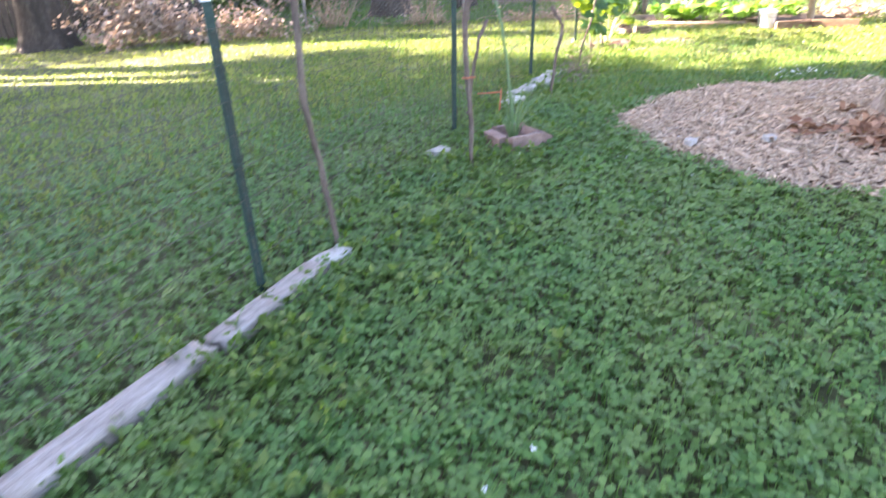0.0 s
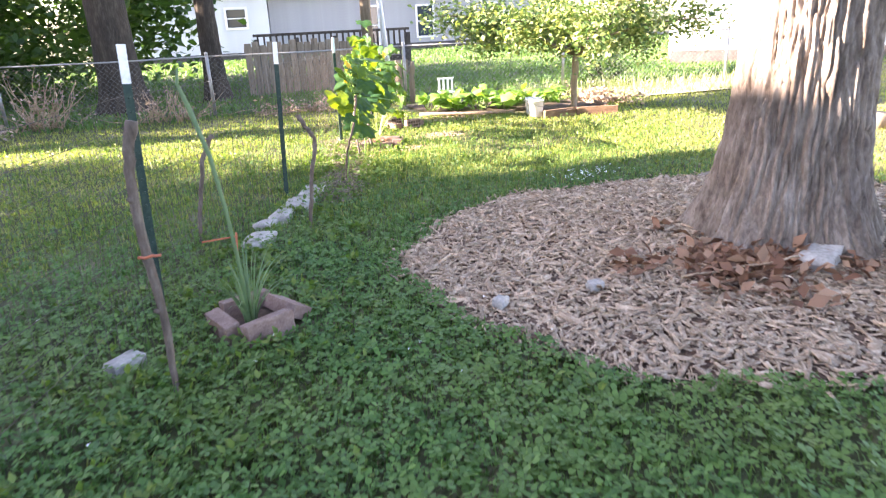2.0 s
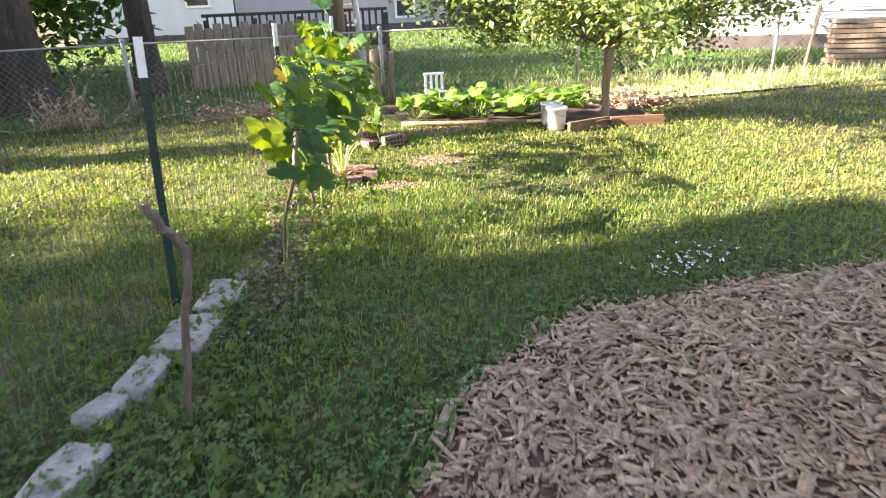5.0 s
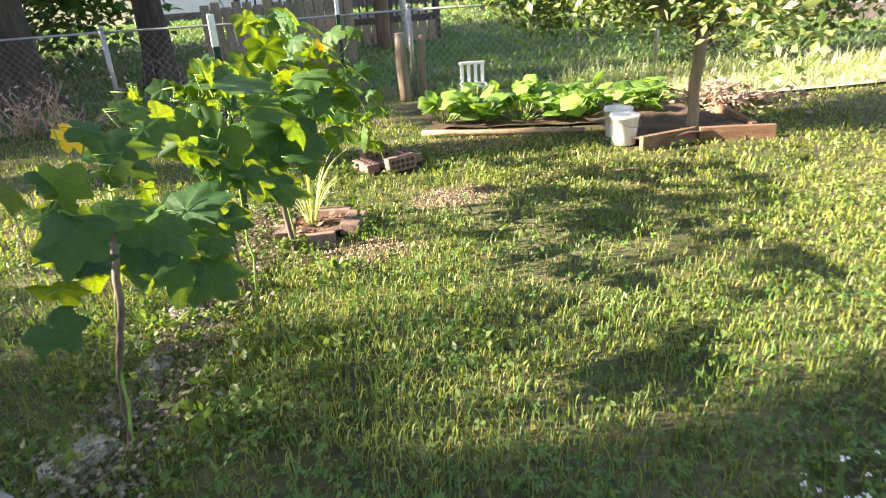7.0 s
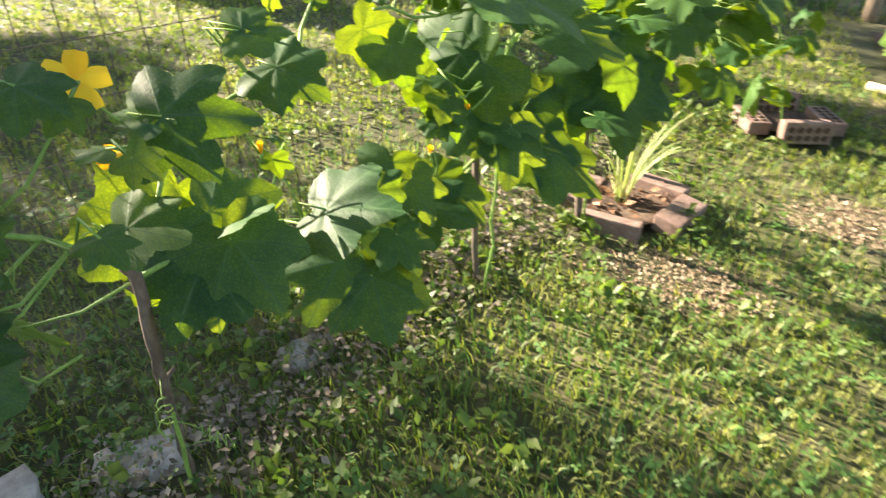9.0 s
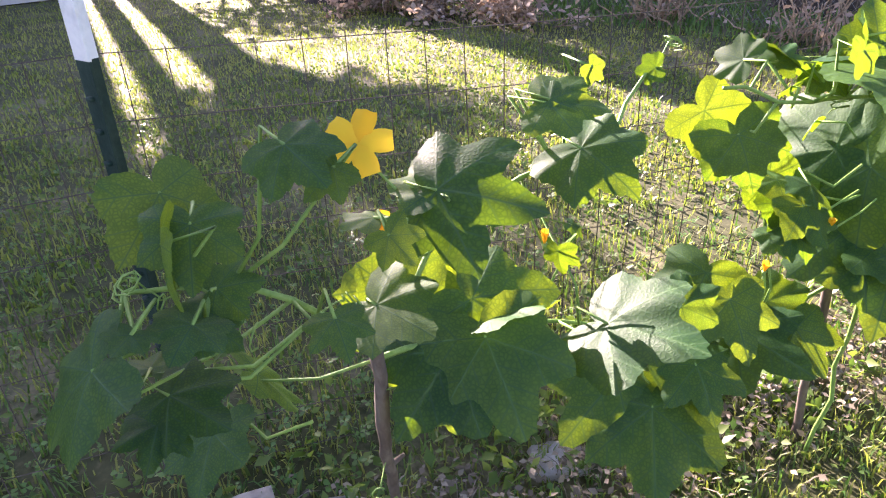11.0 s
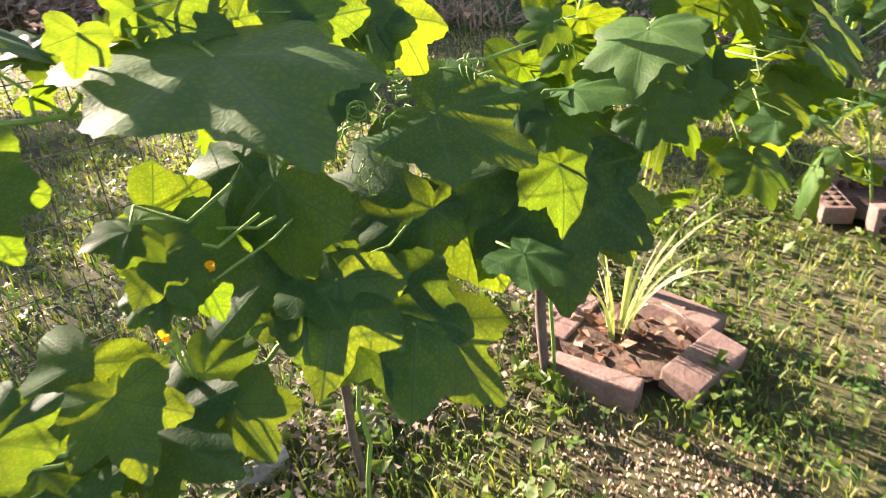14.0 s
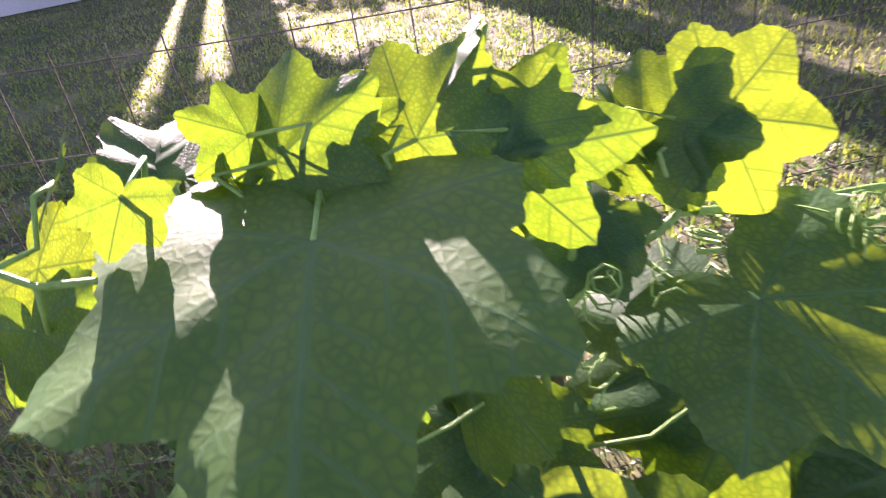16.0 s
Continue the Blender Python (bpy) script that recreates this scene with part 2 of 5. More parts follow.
M_OLDWOOD = surface("old_fence_wood", [(0.12, 0.09, 0.065), (0.22, 0.17, 0.12), (0.32, 0.26, 0.2)], 6, 0.85, 0.4, 60, (4, 4, 0.6), vary=0.25)
M_BUCKET = surface("white_plastic", [(0.76, 0.76, 0.75), (0.84, 0.84, 0.84), (0.88, 0.88, 0.88)], 8, 0.4, 0.1, 60)
M_BAG = surface("white_bag_film", [(0.48, 0.5, 0.53), (0.58, 0.6, 0.62), (0.66, 0.67, 0.68)], 6, 0.35, 0.5, 26, depth=0.02)
M_ORANGE = surface("orange_tape", [(0.42, 0.12, 0.06), (0.5, 0.16, 0.08)], 20, 0.5, 0.1, 80)
M_SIDING = surface("white_siding", [(0.5, 0.52, 0.54), (0.58, 0.6, 0.62), (0.63, 0.65, 0.67)], 1.5, 0.6, 0.1, 30)
M_BEIGE = surface("beige_siding", [(0.36, 0.35, 0.34), (0.43, 0.42, 0.4), (0.48, 0.47, 0.45)], 1.5, 0.6, 0.1, 30)
M_GREYSIDING = surface("grey_siding", [(0.3, 0.3, 0.31), (0.36, 0.36, 0.37), (0.41, 0.41, 0.42)], 1.5, 0.6, 0.1, 30)
M_ROOF = surface("shingles", [(0.05, 0.045, 0.04), (0.09, 0.08, 0.075), (0.13, 0.12, 0.11)], 5, 0.9, 0.5, 40)
M_TRIM = surface("white_trim", [(0.7, 0.7, 0.69), (0.8, 0.8, 0.79)], 3, 0.5, 0.1, 40)
M_SAND = surface("bare_sand", [(0.3, 0.25, 0.18), (0.48, 0.42, 0.33), (0.6, 0.55, 0.46)], 3, 0.95, 0.5, 50)
M_GLASS, gn, gl = nodes_of("window_glass")
gn["Principled BSDF"].inputs["Base Color"].default_value = (0.03, 0.04, 0.05, 1)
gn["Principled BSDF"].inputs["Roughness"].default_value = 0.05


# ---- building helpers ----
def mesh_of(name, bm, material, smooth=True):
    me = bpy.data.meshes.new(name)
    bm.to_mesh(me)
    bm.free()
    me.materials.append(material)
    if smooth:
        me.polygons.foreach_set("use_smooth", [True] * len(me.polygons))
    return me


def part(name, bm, material, parent=None, label="", smooth=True):
    ob = new(name, mesh_of(name, bm, material, smooth) if isinstance(bm, bmesh.types.BMesh) else bm)
    if parent:
        ob.parent = parent
    return tagged(ob, label)


def thing(name, label, category, x=0, y=0, z=0, turn=0, group="", kind=""):
    e = new(name)
    e.matrix_basis = pose(x, y, z, 0, 0, turn)
    e.empty_display_size = 0.1
    return tagged(e, label, category, group, kind)


def array_mesh(name, verts, faces, material, smooth=False):
    """A mesh from numpy arrays; all faces have the same number of corners."""
    me = bpy.data.meshes.new(name)
    k = faces.shape[1]
    me.vertices.add(len(verts))
    me.vertices.foreach_set("co", np.ascontiguousarray(verts, dtype=np.float32).ravel())
    me.loops.add(faces.size)
    me.loops.foreach_set("vertex_index", np.ascontiguousarray(faces, dtype=np.int32).ravel())
    me.polygons.add(len(faces))
    me.polygons.foreach_set("loop_start", np.arange(0, faces.size, k, dtype=np.int32))
    if smooth:
        me.polygons.foreach_set("use_smooth", np.ones(len(faces), dtype=bool))
    me.update(calc_edges=True)
    me.materials.append(material)
    return me


def box(bm, cx, cy, cz, sx, sy, sz, bevel=0.0, turn=0, tilt=0, lean=0):
    m = pose(cx, cy, cz, tilt, lean, turn) @ Matrix.Diagonal((sx, sy, sz, 1))
    made = bmesh.ops.create_cube(bm, size=1, matrix=m)["verts"]
    if bevel:
        edges = list({e for v in made for e in v.link_edges})
        bmesh.ops.bevel(bm, geom=edges, offset=bevel, segments=2, affect="EDGES", profile=0.6)
    return bm


def tube(bm, pts, radii, sides=7, knots=0.0, seed=0):
    """A swept, tapering limb through the points; knots: unevenness of the radius."""
    rnd = random.Random(seed)
    pts = [Vector(p) for p in pts]
    if not isinstance(radii, (list, tuple)):
        radii = [radii] * len(pts)
    rings = []
    side = None
    for i, p in enumerate(pts):
        d = (pts[min(i + 1, len(pts) - 1)] - pts[max(i - 1, 0)]).normalized()
        ref = side if side is not None else (Vector((1, 0, 0)) if abs(d.x) < 0.8 else Vector((0, 1, 0)))
        a = (ref - d * ref.dot(d)).normalized()
        side = a
        b = d.cross(a)
        ring = []
        for k in range(sides):
            w = 2 * math.pi * k / sides
            r = radii[i] * (1 + knots * (rnd.random() - 0.5))
            ring.append(bm.verts.new(p + (a * math.cos(w) + b * math.sin(w)) * r))
        rings.append(ring)
    for q, r in zip(rings, rings[1:]):
        for k in range(sides):
            bm.faces.new((q[k], q[(k + 1) % sides], r[(k + 1) % sides], r[k]))
    bm.faces.new(rings[0][::-1])
    bm.faces.new(rings[-1])
    return bm


def bend(a, b, n, wob, seed, sag=0.0):
    """Points from a to b with a natural crookedness."""
    rnd = random.Random(seed)
    a, b = Vector(a), Vector(b)
    o = Vector((0, 0, 0))
    pts = []
    for i in range(n + 1):
        t = i / n
        if 0 < i < n:
            o = o * 0.6 + Vector((rnd.uniform(-1, 1), rnd.uniform(-1, 1), rnd.uniform(-0.4, 0.4))) * wob
        pts.append(a.lerp(b, t) + o * math.sin(math.pi * t) ** 0.5 - Vector((0, 0, sag * math.sin(math.pi * t))))
    return pts


def leaf_cloud(name, centres, spread, n, size, material, seed, flat=0.5, droop=0.0):
    """Many small folded leaves round the clump centres, as one mesh."""
    rng = np.random.default_rng(seed)
    c = np.array(centres)[rng.integers(0, len(centres), n)]
    p = c + rng.normal(0, 1, (n, 3)) * np.array(spread)
    az = rng.uniform(0, 2 * np.pi, n)
    pitch = rng.normal(-droop, flat, n)
    roll = rng.normal(0, 0.7, n)
    s = size * rng.uniform(0.6, 1.35, n)
    d = np.stack([np.cos(az) * np.cos(pitch), np.sin(az) * np.cos(pitch), np.sin(pitch)], 1)
    w = np.stack([-np.sin(az), np.cos(az), np.zeros(n)], 1)
    u = np.cross(d, w)
    w2 = w * np.cos(roll)[:, None] + u * np.sin(roll)[:, None]
    u2 = np.cross(d, w2)
    s = s[:, None]
    v = np.stack([p, p + d * s * 0.45 + w2 * s * 0.3 + u2 * s * 0.1, p + d * s, p + d * s * 0.45 - w2 * s * 0.3 + u2 * s * 0.1], 1).reshape(-1, 3)
    i = np.arange(n)[:, None] * 4
    f = np.concatenate([i + np.array([[0, 1, 2]]), i + np.array([[0, 2, 3]])], 0)
    return array_mesh(name, v, f, material)


# ---- ground ----
MULCH = (3.0, 3.97, 1.72, 1.38)        # centre and half-axes of the wood-chip bed


def mulch_at(x, y):
    """Below 1 inside the wood-chip bed, whose rim wavers."""
    a = np.arctan2(y - MULCH[1], x - MULCH[0])
    wave = 1 + 0.035 * np.sin(3 * a + 1) + 0.025 * np.sin(7 * a) + 0.02 * np.sin(13 * a + 2)
    return np.hypot((x - MULCH[0]) / MULCH[2], (y - MULCH[1]) / MULCH[3]) / wave


def soft_noise(x, y, s, seed=0):
    return (np.sin(x * s + 1.3 * seed) * np.cos(y * s * 1.13 + seed) + 0.6 * np.sin((x + y) * s * 1.9 + 2 * seed) * np.cos((x - y) * s * 1.7 + seed * 3) + 0.35 * np.sin(x * s * 4.1 + y * s * 1.3 + seed)) / 1.95


def ground_z(x, y):
    return 0.012 * soft_noise(x, y, 1.1, 2) + 0.006 * soft_noise(x, y, 4.3, 5) - 0.012


gx = np.concatenate([[-900, -300, -90, -40, -22], np.arange(-14, 18.01, 0.2), [26, 45, 95, 300, 900]])
gy = np.concatenate([[-900, -300, -90, -40, -18], np.arange(-6, 22.01, 0.2), [30, 45, 95, 300, 900]])
GX, GY = np.meshgrid(gx, gy)
GZ = ground_z(GX, GY)
nx = len(gx)
idx = np.arange(len(gy) - 1)[:, None] * nx + np.arange(nx - 1)[None, :]
ground_faces = np.stack([idx, idx + 1, idx + 1 + nx, idx + nx], -1).reshape(-1, 4)
ground = new("ground", array_mesh("ground", np.stack([GX, GY, GZ], -1).reshape(-1, 3), ground_faces, M_SOIL, True))
tagged(ground, "soil under the lawn with worn bare patches", "ground", kind="structure")


def near_walk(x, y):
    """Distance from the strip of lawn that is walked over."""
    ax, ay, bx, by = 0.1, 0.2, 2.1, 6.6
    t = np.clip(((x - ax) * (bx - ax) + (y - ay) * (by - ay)) / ((bx - ax) ** 2 + (by - ay) ** 2), 0, 1)
    return np.hypot(x - ax - t * (bx - ax), y - ay - t * (by - ay))


BEDS = [(0.56, 3.98, 0.2), (2.15, 7.95, 0.2), (2.74, 8.95, 0.24)]


WORN = [(2.35, 7.55, 0.2, 1.0), (2.95, 8.15, 0.2, 5.0), (3.5, 9.3, 0.3, 9.0)]       # bare spots: x, y, radius, seed


def worn_at(x, y):
    """Near 1 in the middle of a bare spot."""
    w = np.zeros_like(x)
    for bx, by, br, bs in WORN:
        w = np.maximum(w, np.clip(1.35 - np.hypot((x - bx) / 1.35, (y - by) / 0.8) / br, 0, 1))
    return w


def free_lawn(x, y):
    ok = mulch_at(x, y) > 1.0
    for bx, by, r in BEDS:
        ok &= np.hypot(x - bx, y - by) > r
    ok &= ~((x > 3.2) & (y > 9.75 - 0.44 * (x - 3.2)) & (x < 4.4) & (y < 11.2))
    ok &= ~((x > 4.35) & (x < 5.35) & (y > 8.5) & (y < 11.2))
    ok &= ~((y > 9.6) & (y < 10.9) & (x > 5.3) & (x < 10))
    return ok


def scatter(rng, n, lo, hi, keep):
    p = np.stack([rng.uniform(lo[0], hi[0], n), rng.uniform(lo[1], hi[1], n)], 1)
    return p[keep(p[:, 0], p[:, 1], rng.uniform(0, 1, n))]


def blades(rng, p, height, width):
    """Bent, tapering blades of grass: five corners, three triangles each."""
    n = len(p)
    x, y = p[:, 0], p[:, 1]
    az, lean = rng.uniform(0, 2 * np.pi, n), np.abs(rng.normal(0.65, 0.4, n))
    h = height * rng.uniform(0.5, 1.5, n)
    w = width * rng.uniform(0.7, 1.3, n)
    d = np.stack([np.cos(az), np.sin(az), np.zeros(n)], 1)
    s = np.stack([-np.sin(az), np.cos(az), np.zeros(n)], 1) * w[:, None] / 2
    up = np.array([0, 0, 1.0])
    base = np.stack([x, y, ground_z(x, y) - 0.004], 1)
    mid = base + up * (h * 0.6 * np.cos(lean * 0.5))[:, None] + d * (h * 0.6 * np.sin(lean * 0.5))[:, None]
    tip = mid + up * (h * 0.4 * np.cos(lean * 1.6))[:, None] + d * (h * 0.4 * np.sin(lean * 1.6))[:, None]
    v = np.stack([base - s, base + s, mid + s * 0.8, mid - s * 0.8, tip], 1).reshape(-1, 3)
    i = np.arange(n)[:, None] * 5
    f = np.concatenate([i + np.array([[0, 1, 2]]), i + np.array([[0, 2, 3]]), i + np.array([[3, 2, 4]])], 0)
    return v, f


def clovers(rng, p, size, height):
    """Three-part clover leaves on the tips of hidden stalks."""
    n = len(p)
    x, y = p[:, 0], p[:, 1]
    az = rng.uniform(0, 2 * np.pi, n)
    s = size * rng.uniform(0.6, 1.4, n)
    c = np.stack([x, y, ground_z(x, y) + height * rng.uniform(0.35, 1.3, n)], 1)
    tilt = rng.normal(0, 0.3, (n, 2))
    vs = []
    for k in range(3):
        a = az + k * 2.094 + rng.normal(0, 0.15, n)
        d = np.stack([np.cos(a), np.sin(a), tilt[:, 0] * np.cos(a) + tilt[:, 1] * np.sin(a) + 0.12], 1)
        w = np.stack([-np.sin(a), np.cos(a), -tilt[:, 0] * np.sin(a) + tilt[:, 1] * np.cos(a)], 1)
        q = s[:, None]
        vs.append(np.stack([c, c + d * q * 0.62 + w * q * 0.42, c + d * q * 0.95 + w * q * 0.16 - [0, 0, 0.002], c + d * q * 0.95 - w * q * 0.16 - [0, 0, 0.002], c + d * q * 0.62 - w * q * 0.42], 1))
    v = np.concatenate(vs, 0).reshape(-1, 3)
    f = np.arange(3 * n * 5).reshape(-1, 5)
    return v, f


rng = np.random.default_rng(7)


def clover_share(x, y):
    """How much of the lawn is clover: nearly all in the shaded front part, little further back."""
    base = np.clip((6.5 - y) / 2.2, 0.09, 0.95)
    return np.clip(base + 0.25 * soft_noise(x, y, 2.3, 3), 0.03, 0.97)


def keep_near(x, y, u):
    d = near_walk(x, y)
    return free_lawn(x, y) & (u < np.clip(1.15 - d / 3.6, 0.1, 1))


near_p = scatter(rng, 420000, (-3.5, -1.2), (6.5, 10.5), keep_near)
pick = rng.uniform(0, 1, len(near_p)) < clover_share(near_p[:, 0], near_p[:, 1])
cp = near_p[pick]
gp = near_p[~pick]
cp = cp[rng.uniform(0, 1, len(cp)) < 0.62]
v, f = clovers(rng, cp, 0.0205 - 0.006 * np.clip((cp[:, 1] - 3.5) / 2.0, 0, 1), 0.045)
tagged(new("clover", array_mesh("clover", v, f, M_CLOVER)), "dense dark green clover covering the shaded lawn", "clover", kind="stuff")
gp = gp[rng.uniform(0, 1, len(gp)) > 1.6 * worn_at(gp[:, 0], gp[:, 1])]
dry = soft_noise(gp[:, 0], gp[:, 1], 1.6, 9) > 0.3
gp = gp[~(dry & (rng.uniform(0, 1, len(gp)) < 0.75) & (gp[:, 1] > 6))]
extra = scatter(rng, 300000, (-3.5, -1.0), (6.0, 7.5), lambda x, y, u: free_lawn(x, y) & (u < 0.55 * np.clip(1.1 - near_walk(x, y) / 3, 0.05, 1)))
gp = np.concatenate([gp, extra])
lush = rng.uniform(0, 1, len(gp)) < np.clip((6.6 - gp[:, 1]) / 1.6 + 0.3 * soft_noise(gp[:, 0], gp[:, 1], 2.0, 4), 0.34, 0.97)
v, f = blades(rng, gp[~lush], 0.045, 0.0048)
tagged(new("grass", array_mesh("grass", v, f, M_GRASS)), "short green and straw-coloured grass of the lawn", "grass", kind="stuff")
v, f = blades(rng, gp[lush], 0.052, 0.0055)
tagged(new("grass", array_mesh("lush_grass", v, f, M_CLOVER)), "lush dark green grass among the clover", "grass", kind="stuff")
far_p = scatter(rng, 330000, (-11, -3), (15, 11.6), lambda x, y, u: free_lawn(x, y) & (near_walk(x, y) > 2.0) & (u < np.clip(1.25 - near_walk(x, y) / 12, 0.2, 1)))
v, f = blades(rng, far_p, 0.038, 0.011)
tagged(new("grass", array_mesh("far_grass", v, f, M_GRASS)), "mown grass of the open lawn", "grass", kind="stuff")
yard_p = scatter(rng, 90000, (-12, 11.4), (18, 21), lambda x, y, u: u < np.clip(1.2 - (y - 11) / 12, 0.2, 1))
v, f = blades(rng, yard_p, 0.08, 0.02)
tagged(new("grass", array_mesh("yard_grass", v, f, M_CLOVER)), "shaded grass of the yard beyond the wire fence", "grass", kind="stuff")

lawn_p = scatter(rng, 42000, (-12, 21), (24, 33), lambda x, y, u: u < 0.9)
v, f = blades(rng, lawn_p, 0.09, 0.035)
tagged(new("grass", array_mesh("distant_grass", v, f, M_CLOVER)), "distant grass before the neighbouring houses", "grass", kind="stuff")

# low broad weeds among the clover and along the stones
wp = scatter(rng, 2600, (-1.2, 1.0), (3.0, 9.0), lambda x, y, u: free_lawn(x, y) & (u < np.clip(1 - np.abs((x - 0.38 * (y - 3.2)) - 0.1) / 0.75, 0.03, 1)))
tagged(new("weeds", leaf_cloud("weeds", [(x, y, 0.035) for x, y in wp], (0.02, 0.02, 0.012), 5500, 0.036, M_WEED, 77, 0.45, -0.35)), "low broad-leaved weeds along the edging stones", "weeds", kind="stuff")

lp = scatter(rng, 5200, (-2.5, 5.6), (6.0, 10.2), lambda x, y, u: free_lawn(x, y) & (worn_at(x, y) < 0.2) & (soft_noise(x, y, 2.1, 6) > -0.25))
tagged(new("weeds", leaf_cloud("lawn_weeds", [(x, y, 0.018) for x, y in lp], (0.022, 0.022, 0.006), 10000, 0.028, M_WEED, 78, 0.4, -0.3)), "small broad-leaved weeds among the sunlit grass", "weeds", kind="stuff")

# pale straw and crumbs on the trodden bare spots
sp = scatter(rng, 90000, (1.9, 6.9), (4.1, 9.9), lambda x, y, u: (free_lawn(x, y)) & (u < 1.3 * worn_at(x, y)))
v, f = blades(rng, sp, 0.016, 0.0055)
tagged(new("dry_straw", array_mesh("dry_straw", v, f, M_CHIP)), "pale dry straw and crumbs on worn bare spots", "straw", kind="stuff")

# dry leaf litter, twigs and rubble on the ground under the vines
lt = scatter(rng, 5200, (0.9, 5.7), (2.4, 8.4), lambda x, y, u: free_lawn(x, y) & (u < np.clip(1.1 - np.abs(x - 1.42 - 0.27 * (y - 6.4)) / 0.24, 0, 1)))
tagged(new("leaf_litter", leaf_cloud("vine_litter", [(x, y, 0.03) for x, y in lt], (0.02, 0.02, 0.008), 2600, 0.022, M_LITTER, 79, 0.35)), "grey-brown dry leaf litter on the ground under the vines", "leaf litter", kind="stuff")
v, f = blades(rng, lt[:2600], 0.09, 0.003)
v[:, 2] = v[:, 2] * 0.45 + 0.01
tagged(new("dry_stems", array_mesh("dry_stems", v, f, M_LITTER)), "thin dry stems strewn under the vines", "dry stems", kind="stuff")

# pale dry strip
bm = bmesh.new()
ring = [bm.verts.new((7.4 + 2.6 * math.cos(a) * (1 + 0.1 * math.sin(3 * a)), 10.05 + 0.55 * math.sin(a) - 0.28 * math.cos(a), 0.01)) for a in [2 * math.pi * k / 40 for k in range(40)]]
bm.faces.new(ring)
tagged(part("bare_earth", bm, M_SAND), "pale dry straw and sand beside the wire fence", "earth", kind="structure")

# ---- wood-chip bed ----
bm = bmesh.new()
rings = []
for i in range(9):
    q = i / 8
    rings.append([bm.verts.new((MULCH[0] + MULCH[2] * q * math.cos(a), MULCH[1] + MULCH[3] * q * math.sin(a), 0.035 * (1 - q ** 3) + 0.03 * math.exp(-((q * math.cos(a) - 0.4) ** 2 + (q * math.sin(a)) ** 2) * 8))) for a in [2 * math.pi * k / 48 for k in range(48)]])
for q, r in zip(rings[1:], rings[2:]):
    for k in range(48):
        bm.faces.new((q[k], r[k], r[(k + 1) % 48], q[(k + 1) % 48]))
bm.faces.new(rings[1])
for vert in rings[0]:
    bm.verts.remove(vert)
mulch_bed = tagged(part("mulch_bed", bm, M_MULCH), "round bed of pale brown wood chips about the tree", "mulch bed", kind="structure")


def chips(rng, n, lo, hi, limit, length, z0):
    x, y = rng.uniform(lo[0], hi[0], n), rng.uniform(lo[1], hi[1], n)
    k = mulch_at(x, y) < limit * (1 + rng.normal(0, 0.035, n))
    x, y = x[k], y[k]
    n = len(x)
    q = np.clip(mulch_at(x, y), 0, 1)
    z = 0.036 * (1 - q ** 3) + z0 + np.abs(rng.normal(0, 0.007, n))
    az, tip = rng.uniform(0, 2 * np.pi, n), rng.normal(0, 0.28, n)
    L = length * rng.lognormal(0, 0.45, n)
    W = L * rng.uniform(0.09, 0.3, n)
    T = np.minimum(W * 0.4, 0.006)
    d = np.stack([np.cos(az) * np.cos(tip), np.sin(az) * np.cos(tip), np.sin(tip)], 1)
    w = np.stack([-np.sin(az), np.cos(az), rng.normal(0, 0.25, n)], 1)
    u = np.cross(d, w)
    c = np.stack([x, y, z], 1)
    corners = []
    for sx, sy, sz in ((-1, -0.7, -1), (1, -1, -1), (0.85, 1, -1), (-1, 0.8, -1), (-1, -0.7, 1), (1, -1, 1), (0.85, 1, 1), (-1, 0.8, 1)):
        corners.append(c + d * (sx * L / 2)[:, None] + w * (sy * W / 2)[:, None] + u * (sz * T / 2)[:, None])
    v = np.stack(corners, 1).reshape(-1, 3)
    i = np.arange(n)[:, None] * 8
    f = np.concatenate([i + np.array([q4]) for q4 in ([4, 5, 6, 7], [0, 1, 5, 4], [1, 2, 6, 5], [2, 3, 7, 6], [3, 0, 4, 7])], 0)
    return v, f


v, f = chips(rng, 34000, (1.2, 2.5), (4.8, 5.5), 1.0, 0.042, 0.004)
part("wood_chips", array_mesh("wood_chips", v, f, M_CHIP), None, mulch_bed)

# ---- wire fence round the far side of the yard ----
FENCE = [(-9.0, 12.9), (-5.0, 12.5), (-2.2, 12.2), (0.62, 11.78), (3.55, 11.5), (6.15, 11.05), (8.75, 10.2), (11.6, 9.2), (14.5, 8.1)]
FENCE_H = 0.86
chain_fence = thing("chain_link_fence", "galvanised chain-link fence with round posts and a top rail", "fence", kind="structure")
for i, (fx, fy) in enumerate(FENCE):
    bm = bmesh.new()
    tube(bm, [(fx, fy, -0.05), (fx, fy, FENCE_H + 0.03)], 0.024, 10)
    bmesh.ops.create_uvsphere(bm, u_segments=10, v_segments=6, radius=0.03, matrix=Matrix.Translation((fx, fy, FENCE_H + 0.035)))
    part("post", bm, M_GALV, chain_fence)
